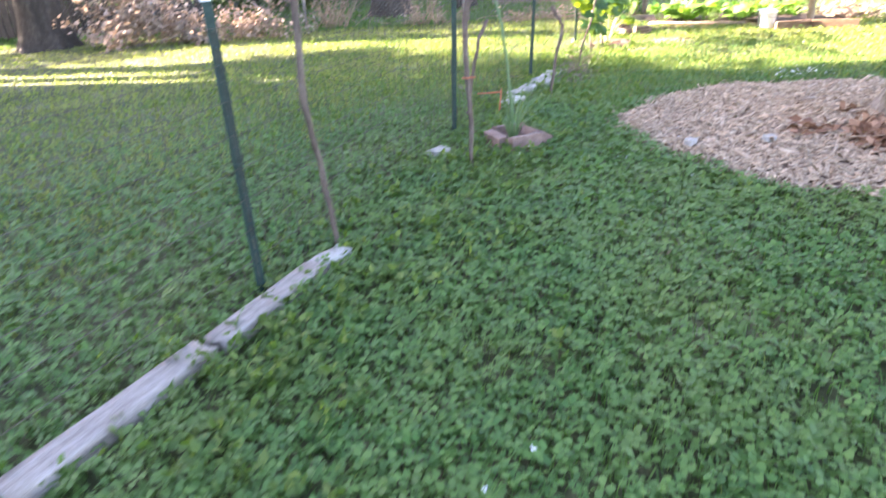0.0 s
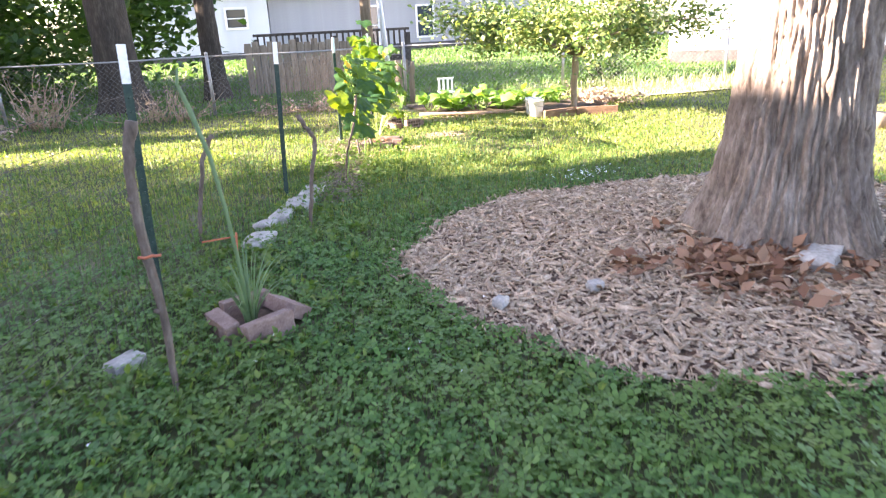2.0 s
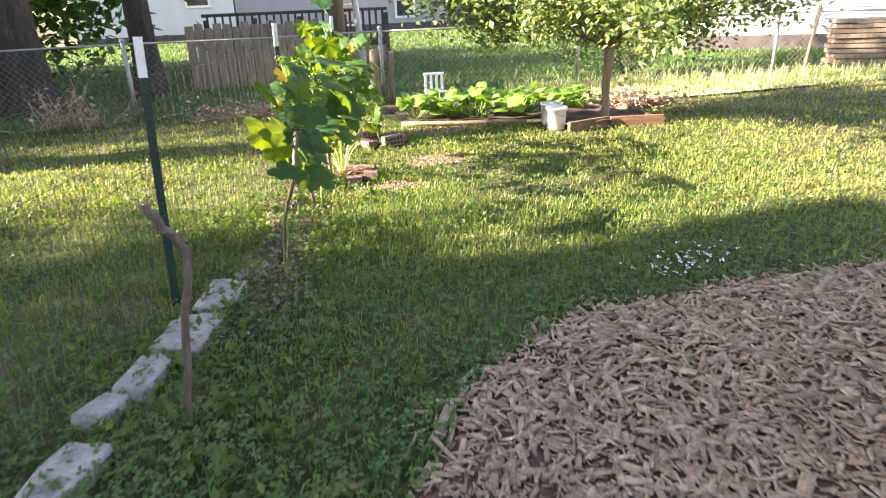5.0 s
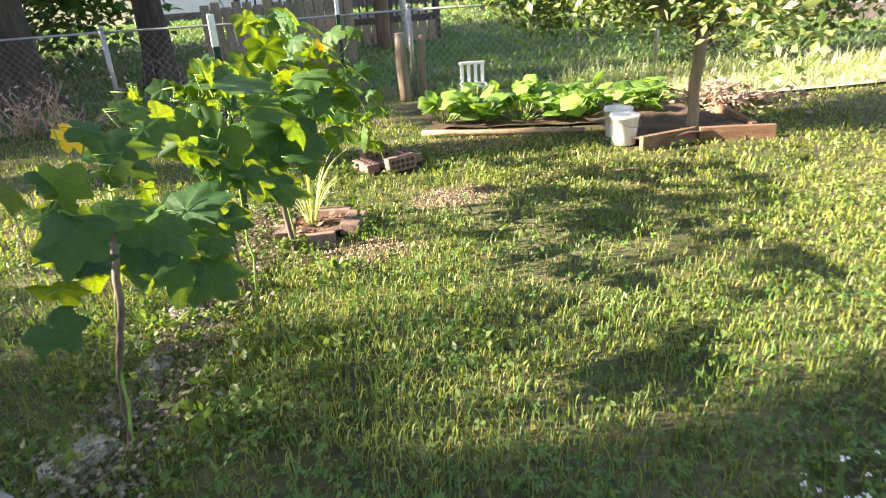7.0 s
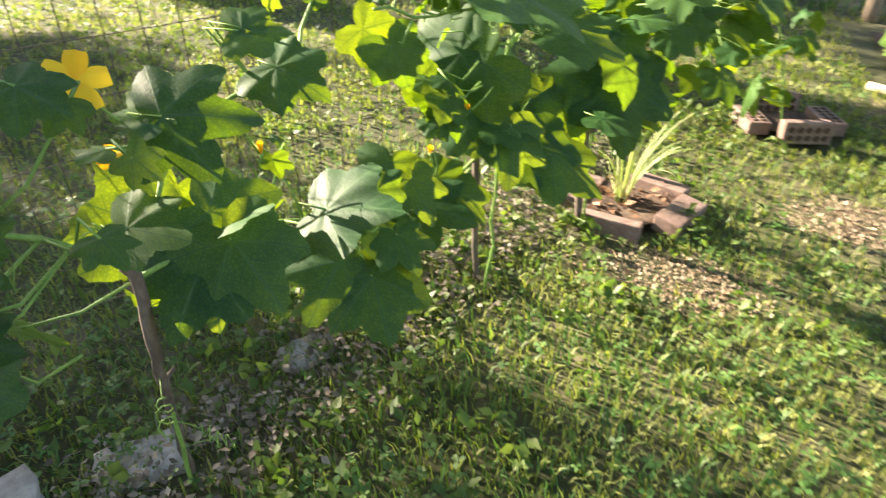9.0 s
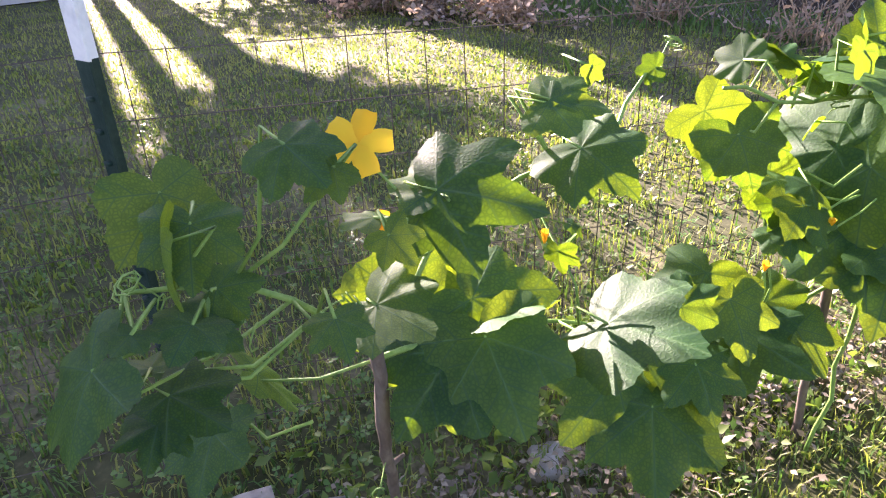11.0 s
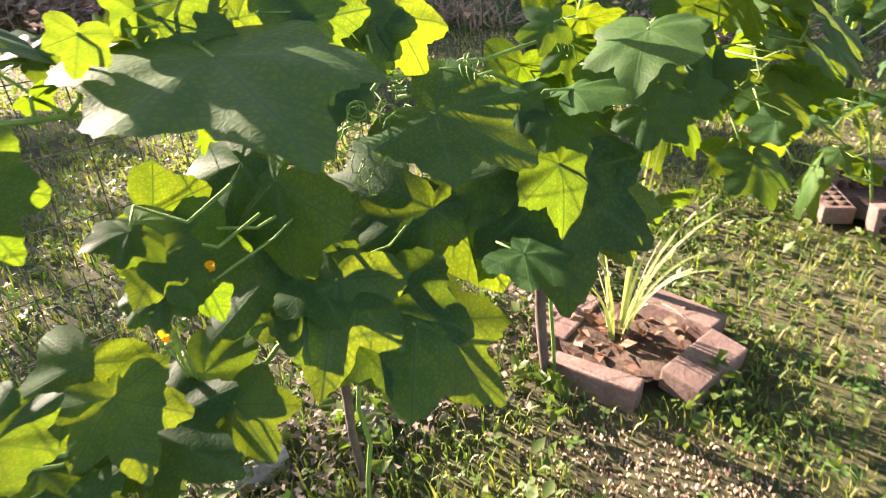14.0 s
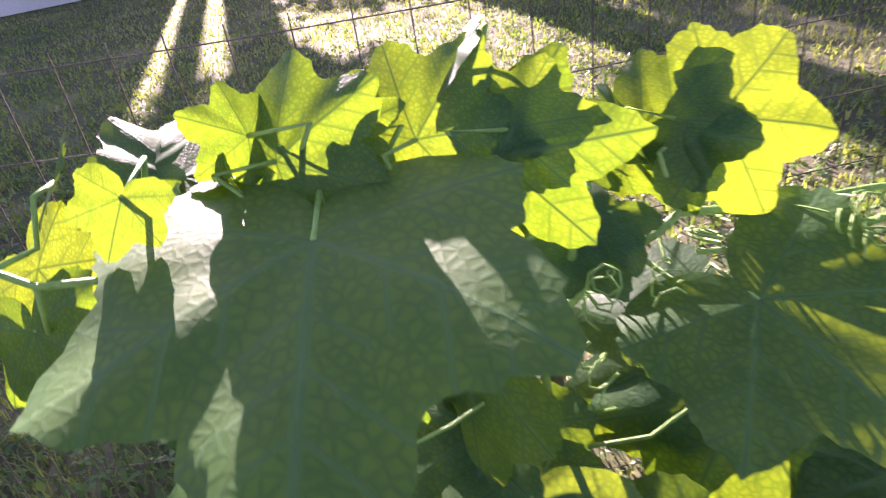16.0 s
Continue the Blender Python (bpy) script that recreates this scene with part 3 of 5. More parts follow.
for (ax, ay), (bx, by) in zip(FENCE, FENCE[1:]):
    bm = bmesh.new()
    tube(bm, [(ax, ay, FENCE_H), ((ax + bx) / 2, (ay + by) / 2, FENCE_H - 0.012), (bx, by, FENCE_H)], 0.011, 8)
    part("top_rail", bm, M_GALV, chain_fence)
    span = math.hypot(bx - ax, by - ay)
    ux, uy = (bx - ax) / span, (by - ay) / span
    step, h = 0.075, FENCE_H - 0.03
    vs, fs = [], []
    for k in range(int((span + h) / step)):
        for sgn in (1, -1):
            s0, s1 = k * step - (h if sgn > 0 else 0), k * step - (0 if sgn > 0 else h)
            z0, z1 = 0.02, 0.02 + h
            a0, a1 = (0 - s0) / (s1 - s0), (span - s0) / (s1 - s0)
            lo_t, hi_t = max(0.0, min(a0, a1)), min(1.0, max(a0, a1))
            if hi_t - lo_t < 0.02:
                continue
            e = []
            for t in (lo_t, hi_t):
                s = s0 + (s1 - s0) * t
                e.append((ax + ux * s, ay + uy * s, z0 + (z1 - z0) * t))
            r = 0.0017
            n0 = len(vs)
            for px, py, pz in e:
                o = 0.003 * sgn
                vs += [(px - uy * o - ux * r, py + ux * o - uy * r, pz), (px - uy * (o + r), py + ux * (o + r), pz + r), (px - uy * o + ux * r, py + ux * o + uy * r, pz)]
            fs += [(n0, n0 + 1, n0 + 4, n0 + 3), (n0 + 1, n0 + 2, n0 + 5, n0 + 4), (n0 + 2, n0, n0 + 3, n0 + 5)]
    part("chain_link", array_mesh("chain_link", np.array(vs), np.array(fs), M_WIRE if bx < 4 else M_GALV), None, chain_fence)

# two old wooden posts at the fence, leaning on one another
wooden_post = thing("wooden_post", "old split wooden post leaning at the wire fence", "post", 3.41, 11.3, 0, group="old fence posts")
bm = bmesh.new()
tube(bm, bend((0, 0, -0.05), (-0.02, 0, 0.66), 6, 0.008, 3), [0.06, 0.058, 0.055, 0.055, 0.052, 0.05, 0.045], 9, 0.25, 3)
part("shaft", bm, M_OLDWOOD, wooden_post)
copy_thing(wooden_post, pose(3.6, 11.34, 0, 3, -4, 70) @ Matrix.Diagonal((0.8, 0.8, 0.95, 1)))


# ---- trees ----
def big_trunk(name, label, x, y, r, height, material, seed, crown_z, crown_r, leaves, flare=0.62, segs=150, rows=110, leaf=0.16, furrow=0.022):
    """A furrowed trunk with a root flare, limbs and a crown of small leaves in clumps."""
    t = thing(name, label, "tree", x, y, 0)
    us, hs = np.linspace(0, 2 * np.pi, segs, endpoint=False), np.linspace(0, 1, rows) ** 1.5 * height
    vs = []
    for h in hs:
        rr = r * (1 + flare * math.exp(-h / 0.26) + 0.12 * math.exp(-h / 0.9) - 0.02 * h)
        for a in us:
            lobes = 1 + 0.14 * math.exp(-h / 0.3) * math.sin(5 * a + seed) + 0.025 * math.sin(3 * a + h * 0.7 + seed)
            q = Vector((math.cos(a) * 11.5 * r / 0.3, math.sin(a) * 11.5 * r / 0.3, h * 1.9 + seed))
            q += noise.noise_vector(Vector((q.x * 0.5, q.y * 0.5, h * 6))) * 0.45
            near_cells = noise.voronoi(q)[0]
            plate = min(1.0, (near_cells[1] - near_cells[0]) * 2.4) ** 0.7
            grain = noise.noise(Vector((q.x * 3.1, q.y * 3.1, q.z * 0.9)))
            d = rr * lobes + furrow * (plate - 0.6) + 0.25 * furrow * grain
            vs.append((d * math.cos(a), d * math.sin(a), h - 0.06))
    i = np.arange(rows - 1)[:, None] * segs
    k = np.arange(segs)[None, :]
    f = np.stack([i + k, i + (k + 1) % segs, i + segs + (k + 1) % segs, i + segs + k], -1).reshape(-1, 4)
    part("trunk", array_mesh("trunk", np.array(vs), f, material, True), material, t)
    rnd = random.Random(seed)
    bm = bmesh.new()
    clumps = []
    for b in range(9):
        a, up = b * 2.4 + rnd.random(), rnd.uniform(0.35, 1.0)
        s = (0, 0, height * rnd.uniform(0.8, 0.98))
        e = (math.cos(a) * crown_r * rnd.uniform(0.5, 0.95), math.sin(a) * crown_r * rnd.uniform(0.5, 0.95), crown_z + up * crown_r * 0.7)
        pts = bend(s, e, 6, 0.15, seed * 10 + b)
        tube(bm, pts, [r * 0.42 * (1 - 0.13 * j) for j in range(7)], 8, 0.1, b)
        clumps += [pts[4], pts[5], pts[6]]
        for c in range(3):
            e2 = pts[4] + Vector((rnd.uniform(-1, 1), rnd.uniform(-1, 1), rnd.uniform(-0.4, 0.9))) * crown_r * 0.35
            tube(bm, bend(pts[4], e2, 4, 0.1, b * 7 + c), [r * 0.16, r * 0.12, r * 0.09, r * 0.06, r * 0.03], 6)
            clumps.append(e2)
    part("limbs", bm, material, t)
    part("crown", leaf_cloud("crown", clumps, (crown_r * 0.2, crown_r * 0.2, crown_r * 0.15), leaves, leaf, M_TREELEAF, seed), M_TREELEAF, t)
    return t


big_trunk("maple_tree", "large maple with a broad furrowed grey trunk in a mulch bed", 3.27, 3.84, 0.29, 4.2, M_BARK, 3, 4.8, 3.2, 7000, flare=0.85, segs=340, rows=170, furrow=0.036)
big_trunk("yard_tree", "tall tree with a dark trunk at the lawn's edge", -6.2, 11.0, 0.3, 5.6, M_DARKBARK, 5, 6.8, 2.4, 1800, segs=48, rows=40)
big_trunk("yard_tree", "tree with a dark trunk beyond the wire fence", -0.75, 13.4, 0.3, 4.4, M_DARKBARK, 8, 5.2, 2.2, 2500, segs=48, rows=40)
big_trunk("yard_tree", "slender dark tree beyond the wire fence", 0.75, 14.3, 0.17, 4.4, M_DARKBARK, 9, 5.2, 1.8, 1600, segs=40, rows=30)
# Two trees added out of view; their crowns dapple the vines and back lawn.
big_trunk("yard_tree", "unseen tree added to throw dappled shade behind the vines", -12.5, 9.9, 0.3, 4.2, M_DARKBARK, 12, 4.35, 1.15, 850, segs=32, rows=24, leaf=0.22)
big_trunk("yard_tree", "unseen tree added to dapple the back lawn with shade", -11.5, 13.2, 0.3, 4.2, M_DARKBARK, 14, 4.4, 2.4, 420, segs=32, rows=24, leaf=0.22)

# Also added as shade casters, set on the sun's line to the lawn and vines.
big_trunk("yard_tree", "unseen slim tree added to shade the ground by the vines", -13.0, 9.35, 0.16, 5.2, M_DARKBARK, 19, 5.9, 0.75, 220, segs=24, rows=20, leaf=0.22)
big_trunk("yard_tree", "unseen low tree added to shade the lawn's left side", -12.2, 11.2, 0.14, 1.7, M_DARKBARK, 17, 2.3, 1.35, 1100, segs=24, rows=14, leaf=0.2)

# dense woods behind the left part of the yard
rnd = random.Random(21)
centres = []
for k in range(170):
    x, y = rnd.uniform(-15, -1.2), rnd.uniform(15.6, 22)
    centres.append((x, y, rnd.uniform(0.2, 4.5)))
# extra clumps, added sunward so that the ground by the wire fence lies in shade
centres += [(rnd.uniform(-16, -7.5), rnd.uniform(13.6, 16.2), rnd.uniform(0.3, 5.6)) for k in range(110)]
centres += [(rnd.uniform(-1.4, 0.6), rnd.uniform(15.5, 17.5), rnd.uniform(1.2, 3.4)) for k in range(16)]
tagged(new("far_woods", leaf_cloud("far_woods", centres, (0.6, 0.6, 0.55), 80000, 0.2, M_TREELEAF, 22)), "dense dark green shrubs and woods beyond the yard", "woods", kind="stuff")

# ---- neighbouring houses ----
def clapboard(length, lap=0.13):
    """One lapped board along +x, facing -y, its foot standing out."""
    bm = bmesh.new()
    v = [bm.verts.new(p) for p in ((0, -0.02, 0), (length, -0.02, 0), (length, -0.002, lap), (0, -0.002, lap), (0, 0.0, 0), (length, 0.0, 0))]
    bm.faces.new(v[:4])
    bm.faces.new((v[4], v[5], v[1], v[0]))
    return bm


def house(name, label, x, y, turn, length, depth, height, material, windows, roof=1.8, wall_label="", boards=1):
    """A clapboard house whose front runs along +x from its base corner; the windows are (x, z, width, height) on the front."""
    h = thing(name, label, "house", x, y, 0, turn)
    for wx, wy, wl, wt in ((0, 0, length, 0), (length, 0, depth, 90), (length, depth, length, 180), (0, depth, depth, 270)):
        bm = box(bmesh.new(), wl / 2, 0.1, height / 2, wl - 0.02, 0.19, height - 0.02)
        w = part("wall", bm, material, h, wall_label, False)
        if wt in (0, 90 if boards > 1 else 0):
            me = mesh_of("clapboard", clapboard(wl), material, False)
            for k in range(int(height / 0.13)):
                part("clapboard", me, None, w).matrix_basis = pose(0, 0, k * 0.13)
        w.matrix_basis = pose(wx, wy, 0, 0, 0, wt)
    for wx, wy, wl, wt in ((0, 0, length, 0), (length, 0, depth, 90)):
        fnd = part("foundation", box(bmesh.new(), wl / 2, -0.012, 0.14, wl + 0.04, 0.04, 0.3), M_ROOF, h, "dark concrete foundation", False)
        fnd.matrix_basis = pose(wx, wy, 0, 0, 0, wt)
    bm = bmesh.new()
    o = 0.35
    pts = [(-o, -o, height), (length + o, -o, height), (length + o, depth + o, height), (-o, depth + o, height), (-o, depth / 2, height + roof), (length + o, depth / 2, height + roof)]
    v = [bm.verts.new(p) for p in pts]
    for f in ((0, 1, 5, 4), (2, 3, 4, 5), (0, 4, 3), (1, 2, 5), (0, 3, 2, 1)):
        bm.faces.new([v[i] for i in f])
    part("roof", bm, M_ROOF, h, "", False)
    for wx, wz, ww, wh in windows:
        win = part("window", box(bmesh.new(), wx, -0.03, wz, ww, 0.02, wh), M_GLASS, h, "", False)
        bm = bmesh.new()
        for cx, cz, sx, sz in ((wx, wz + wh / 2 + 0.05, ww + 0.2, 0.1), (wx, wz - wh / 2 - 0.05, ww + 0.2, 0.1), (wx - ww / 2 - 0.05, wz, 0.1, wh), (wx + ww / 2 + 0.05, wz, 0.1, wh), (wx, wz, ww, 0.05)):
            box(bm, cx, -0.045, cz, sx, 0.05, sz, 0.008)
        part("window_frame", bm, M_TRIM, win, "", False)
    return h


house("house", "white clapboard house in shade behind the trees", -2.2, 33.0, 0, 6.0, 8, 2.7, M_SIDING, [(4.6, 1.75, 0.8, 0.75)])
house("house", "grey clapboard house with a rear door and dark windows", 3.95, 34.0, 0, 16.0, 8, 2.62, M_GREYSIDING, [(4.8, 1.2, 0.75, 1.7), (7.65, 1.3, 0.8, 1.4), (11.5, 1.4, 1.0, 1.2)], roof=2.4)
house("house", "bright white clapboard garage in full sun", 11.2, 14.6, -38, 9.0, 6, 3.4, M_SIDING, [(5.5, 1.7, 0.8, 1.0)])
# Added out of view: its gable and roof set the front lawn's shadow edge.
house("house", "unseen two-storey house added to shade the front lawn", -18.6, 8.6, -90, 22, 8, 6.2, M_BEIGE, [(2, 1.6, 0.9, 1.2), (8, 1.6, 0.9, 1.2), (14, 1.6, 0.9, 1.2), (5, 4.0, 0.9, 1.2), (11, 4.0, 0.9, 1.2)], roof=1.9)

# raised timber deck with a railing and lattice screen
deck = thing("deck", "dark timber deck with a slatted railing behind a house", "deck", 2.0, 17.2)
part("platform", box(bmesh.new(), 1.6, 1.1, 0.42, 3.6, 2.2, 0.12, 0.01), M_DARKWOOD, deck, "", False)
part("top_rail", box(bmesh.new(), 1.6, 0.03, 1.08, 3.7, 0.1, 0.06, 0.01), M_DARKWOOD, deck, "", False)
for k in range(26):
    part("baluster", box(bmesh.new(), -0.15 + k * 0.14, 0.03, 0.75, 0.04, 0.04, 0.6), M_DARKWOOD, deck, "", False)
for k in range(5):
    part("post", box(bmesh.new(), -0.18 + k * 0.9, 0.04, 0.5, 0.1, 0.1, 1.0, 0.01), M_DARKWOOD, deck, "", False)
for k in range(20):
    part("skirt_board", box(bmesh.new(), -0.12 + k * 0.18, -0.0, 0.18, 0.15, 0.03, 0.36), M_OLDWOOD, deck, "", False)

# a grey screen of old boards before the deck
board_screen = thing("board_screen", "weathered wooden board screen standing in the neighbouring yard", "fence", 1.35, 14.6)
for k in range(15):
    part("board", box(bmesh.new(), 0.07 + k * 0.14, 0, 0.48 + 0.02 * math.sin(k * 2.3), 0.125, 0.03, 0.96 + 0.04 * math.sin(k * 2.3), 0.006), M_OLDWOOD, board_screen, "", False)
for z in (0.25, 0.85):
    part("rail", box(bmesh.new(), 1.05, 0.045, z, 2.1, 0.05, 0.09, 0.006), M_OLDWOOD, board_screen, "", False)
pole = tagged(part("utility_pole", tube(bmesh.new(), [(4.2, 16.4, -0.1), (4.2, 16.4, 3), (4.22, 16.4, 7)], [0.13, 0.12, 0.1], 14), M_OLDWOOD), "round weathered wooden utility pole", "pole")
white_pipe = tagged(part("white_pipe", tube(bmesh.new(), [(4.55, 16.0, -0.05), (4.25, 16.0, 4.2)], 0.06, 12), M_WHITE), "leaning white pipe beside the utility pole", "pipe")

# dark board fence at the back of the lawn
board_fence = thing("board_fence", "dark weathered board fence behind the brush heaps", "fence", kind="structure")
for k in range(60):
    part("board", box(bmesh.new(), -13.4 + k * 0.155, 12.75 + 0.004 * math.sin(k * 1.7), 0.8, 0.14, 0.022, 1.6 + 0.03 * math.sin(k * 2.9), 0.004), M_DARKWOOD, board_fence, "", False)
for z in (0.35, 1.25):
    part("rail", box(bmesh.new(), -8.8, 12.79, z, 9.3, 0.05, 0.09), M_DARKWOOD, board_fence, "", False)


# ---- garden fence: steel posts, wire mesh, edging stones, sticks ----
def steel_post(x, y, height, lean=0.0):
    t = thing("fence_post", "green steel T-post with a white-painted top in the garden fence", "fence post", x, y, 0, 22, "garden fence posts")
    t.matrix_basis = pose(x, y, 0, 0, lean, 22)
    bm = bmesh.new()
    box(bm, 0, 0, height / 2 - 0.09, 0.034, 0.005, height - 0.12, 0.001)
    box(bm, 0, 0.013, height / 2 - 0.09, 0.005, 0.024, height - 0.12, 0.001)
    part("shaft", bm, M_POST, t, "", False)
    bm = bmesh.new()
    box(bm, 0, 0, height - 0.075, 0.0345, 0.006, 0.15, 0.001)
    box(bm, 0, 0.013, height - 0.075, 0.006, 0.0245, 0.15, 0.001)
    part("white_tip", bm, M_WHITE, t, "white enamel tip", False)
    for k in range(int((height - 0.25) / 0.055)):
        part("stud", STUD, None, t).matrix_basis = pose(0, -0.006, 0.12 + k * 0.055)
    return t


STUD = mesh_of("stud", box(bmesh.new(), 0, 0, 0, 0.012, 0.01, 0.008, 0.002), M_POST)
POSTS = [(-1.65, -0.1, 1.15), (-0.63, 2.16, 1.18), (0.17, 4.27, 1.15), (0.96, 6.2, 1.1), (1.8, 8.2, 1.08), (2.66, 10.25, 1.08)]
for k, (px, py, ph) in enumerate(POSTS):
    steel_post(px, py, ph, (1.5, 0.0, 2.5, 3.0, 0.5, 1)[k])

wire_fence = thing("wire_fence", "thin rusty welded-wire garden fence strung between steel posts", "fence", kind="structure")
for (ax, ay, ah), (bx, by, bh) in zip(POSTS, POSTS[1:]):
    span = math.hypot(bx - ax, by - ay)
    ux, uy = (bx - ax) / span, (by - ay) / span
    segs = []
    wave = lambda s, z: 0.02 * math.sin(s * 3.1 + ax) * math.sin(z * 2.2)
    H = 0.92
    for k in range(int(span / 0.075) + 1):
        s = k * 0.075
        segs += [((s, 0.03 + H * j / 4), (s + 0.004 * math.sin(k * 5 + j), 0.03 + H * (j + 1) / 4)) for j in range(4)]
    for j in range(9):
        z = 0.03 + H * j / 8
        n = 10
        segs += [((span * i / n, z - 0.02 * math.sin(math.pi * i / n)), (span * (i + 1) / n, z - 0.02 * math.sin(math.pi * (i + 1) / n))) for i in range(n)]
    vs, fs = [], []
    r = 0.0012
    for a, b in segs:
        n0 = len(vs)
        vertical = abs(a[0] - b[0]) < abs(a[1] - b[1])
        for s, z in (a, b):
            o = wave(s, z)
            cx, cy = ax + ux * s - uy * o, ay + uy * s + ux * o
            if vertical:
                vs += [(cx - ux * r, cy - uy * r, z), (cx + ux * r * 0.5 - uy * r, cy + uy * r * 0.5 + ux * r, z), (cx + ux * r * 0.5 + uy * r, cy + uy * r * 0.5 - ux * r, z)]
            else:
                vs += [(cx, cy, z + r), (cx - uy * r, cy + ux * r, z - r * 0.5), (cx + uy * r, cy - ux * r, z - r * 0.5)]
        fs += [(n0, n0 + 1, n0 + 4, n0 + 3), (n0 + 1, n0 + 2, n0 + 5, n0 + 4), (n0 + 2, n0, n0 + 3, n0 + 5)]
    part("wire_mesh", array_mesh("wire_mesh", np.array(vs), np.array(fs), M_RUST), None, wire_fence)


def rough_block(sx, sy, sz, seed, cuts=3, rough=0.12, soft=0.25):
    """A weathered stone or slab: a cut block with broken edges."""
    bm = bmesh.new()
    bmesh.ops.create_cube(bm, size=1)
    bmesh.ops.subdivide_edges(bm, edges=bm.edges[:], cuts=cuts, use_grid_fill=True)
    for v in bm.verts:
        c = v.co.copy()
        rad = max(abs(c.x), abs(c.y), abs(c.z)) / max(c.length, 0.01)
        c *= 1 - soft * (1 - rad)
        c += Vector((noise.noise(c * 3.1 + Vector((seed, 0, 0))), noise.noise(c * 3.1 + Vector((0, seed, 0))), 0.5 * noise.noise(c * 3.1 + Vector((0, 0, seed))))) * rough
        v.co = Vector((c.x * sx, c.y * sy, c.z * sz))
    return bm


SLABS = [(-0.85, 1.45, 64.6, 0.68, 0.105), (-0.56, 2.04, 64.6, 0.6, 0.1), (-0.4, 2.38, 58, 0.2, 0.1), (0.06, 3.82, 40, 0.13, 0.09), (0.66, 5.12, 60, 0.26, 0.15), (0.73, 5.42, 50, 0.16, 0.1),
         (0.85, 5.58, 66, 0.24, 0.13), (1.01, 5.84, 62, 0.3, 0.2), (1.15, 6.15, 66, 0.26, 0.17), (1.32, 6.42, 50, 0.2, 0.13), (1.47, 6.85, 60, 0.13, 0.1), (1.55, 7.26, 70, 0.13, 0.1), (1.62, 7.12, 10, 0.09, 0.08), (1.7, 7.45, 40, 0.1, 0.09)]
for k, (sx, sy, a, sl, sw) in enumerate(SLABS):
    wood = k < 2
    ob = part("edging_board" if wood else "edging_stone", rough_block(sl, sw, 0.06 if k < 11 else 0.09, k * 3.7, 3, 0.06 if wood else 0.13, 0.1 if wood else 0.25), M_BOARD if wood else M_STONE)
    ob.matrix_basis = pose(sx, sy, 0.02 if wood else (0.012 if k < 9 else -0.018), 0, 0, a)
    tagged(ob, "grey weathered board lying as edging in the clover" if wood else "flat pale edging stone sunk into the grass", "board" if wood else "stone", group="garden edging")


def stick(pts, r0, r1, seed, label="crooked weathered branch stuck upright in the lawn"):
    pts = [Vector(p) for p in pts]
    fine = []
    for a, b in zip(pts, pts[1:]):
        fine += bend(a, b, 5, 0.006, seed + len(fine))[:-1]
    fine.append(pts[-1])
    n = len(fine)
    t = thing("garden_stick", label, "stick", pts[0].x, pts[0].y, 0, 0, "garden sticks")
    fine = [p - Vector((pts[0].x, pts[0].y, 0)) for p in fine]
    part("shaft", tube(bmesh.new(), fine, [r0 + (r1 - r0) * i / (n - 1) for i in range(n)], 9, 0.3, seed), M_STICK, t)
    rnd = random.Random(seed)
    for k in range(3):
        p = fine[rnd.randrange(n // 3, n - 1)]
        e = p + Vector((rnd.uniform(-1, 1), rnd.uniform(-1, 1), 0.5)) * 0.03
        part("twig_stub", tube(bmesh.new(), [p, (p + e) / 2, e], [r1 * 0.6, r1 * 0.5, r1 * 0.35], 6, 0.2, k), M_STICK, t)
    return t


stick([(-0.38, 2.53, -0.05), (-0.41, 2.5, 0.35), (-0.43, 2.42, 0.65), (-0.39, 2.4, 1.25)], 0.012, 0.014, 1)
s1 = stick([(0.24, 3.55, -0.05), (0.25, 3.56, 0.3), (0.235, 3.58, 0.78), (0.27, 3.59, 0.93)], 0.011, 0.02, 2)
s2 = stick([(0.33, 5.35, -0.05), (0.38, 5.35, 0.25), (0.42, 5.36, 0.47), (0.5, 5.36, 0.62)], 0.011, 0.014, 3)
stick([(0.98, 5.25, -0.05), (1.03, 5.25, 0.35), (1.07, 5.25, 0.56), (1.02, 5.25, 0.63), (0.99, 5.26, 0.7)], 0.011, 0.014, 4)
stick([(1.45, 6.42, -0.05), (1.49, 6.4, 0.25), (1.55, 6.36, 0.45), (1.58, 6.34, 0.68)], 0.008, 0.01, 5, "crooked weathered branch supporting a climbing vine")
stick([(1.79, 7.31, -0.05), (1.765, 7.34, 0.4), (1.755, 7.35, 0.74)], 0.009, 0.0105, 6, "crooked weathered branch supporting a climbing vine")
stick([(2.02, 7.75, -0.05), (2.0, 7.75, 0.35), (2.04, 7.77, 0.66)], 0.012, 0.013, 7, "crooked weathered branch supporting a climbing vine")
bm = bmesh.new()
tube(bm, bend((0.21, 3.57, 0.5), (0.28, 3.545, 0.505), 5, 0.008, 4), 0.005, 6)
tagged(part("marker_ribbon", bm, M_ORANGE), "orange marker ribbon tied round a stick", "ribbon", group="orange ribbons")
bm = bmesh.new()
box(bm, 0.45, 4.75, 0.17, 0.17, 0.004, 0.009, 0.001, 6)
box(bm, 0.53, 4.73, 0.12, 0.01, 0.004, 0.16, 0.001, 6, 0, 6)
tagged(part("marker_stake", bm, M_ORANGE), "orange plastic cross stake in the clover", "stake")


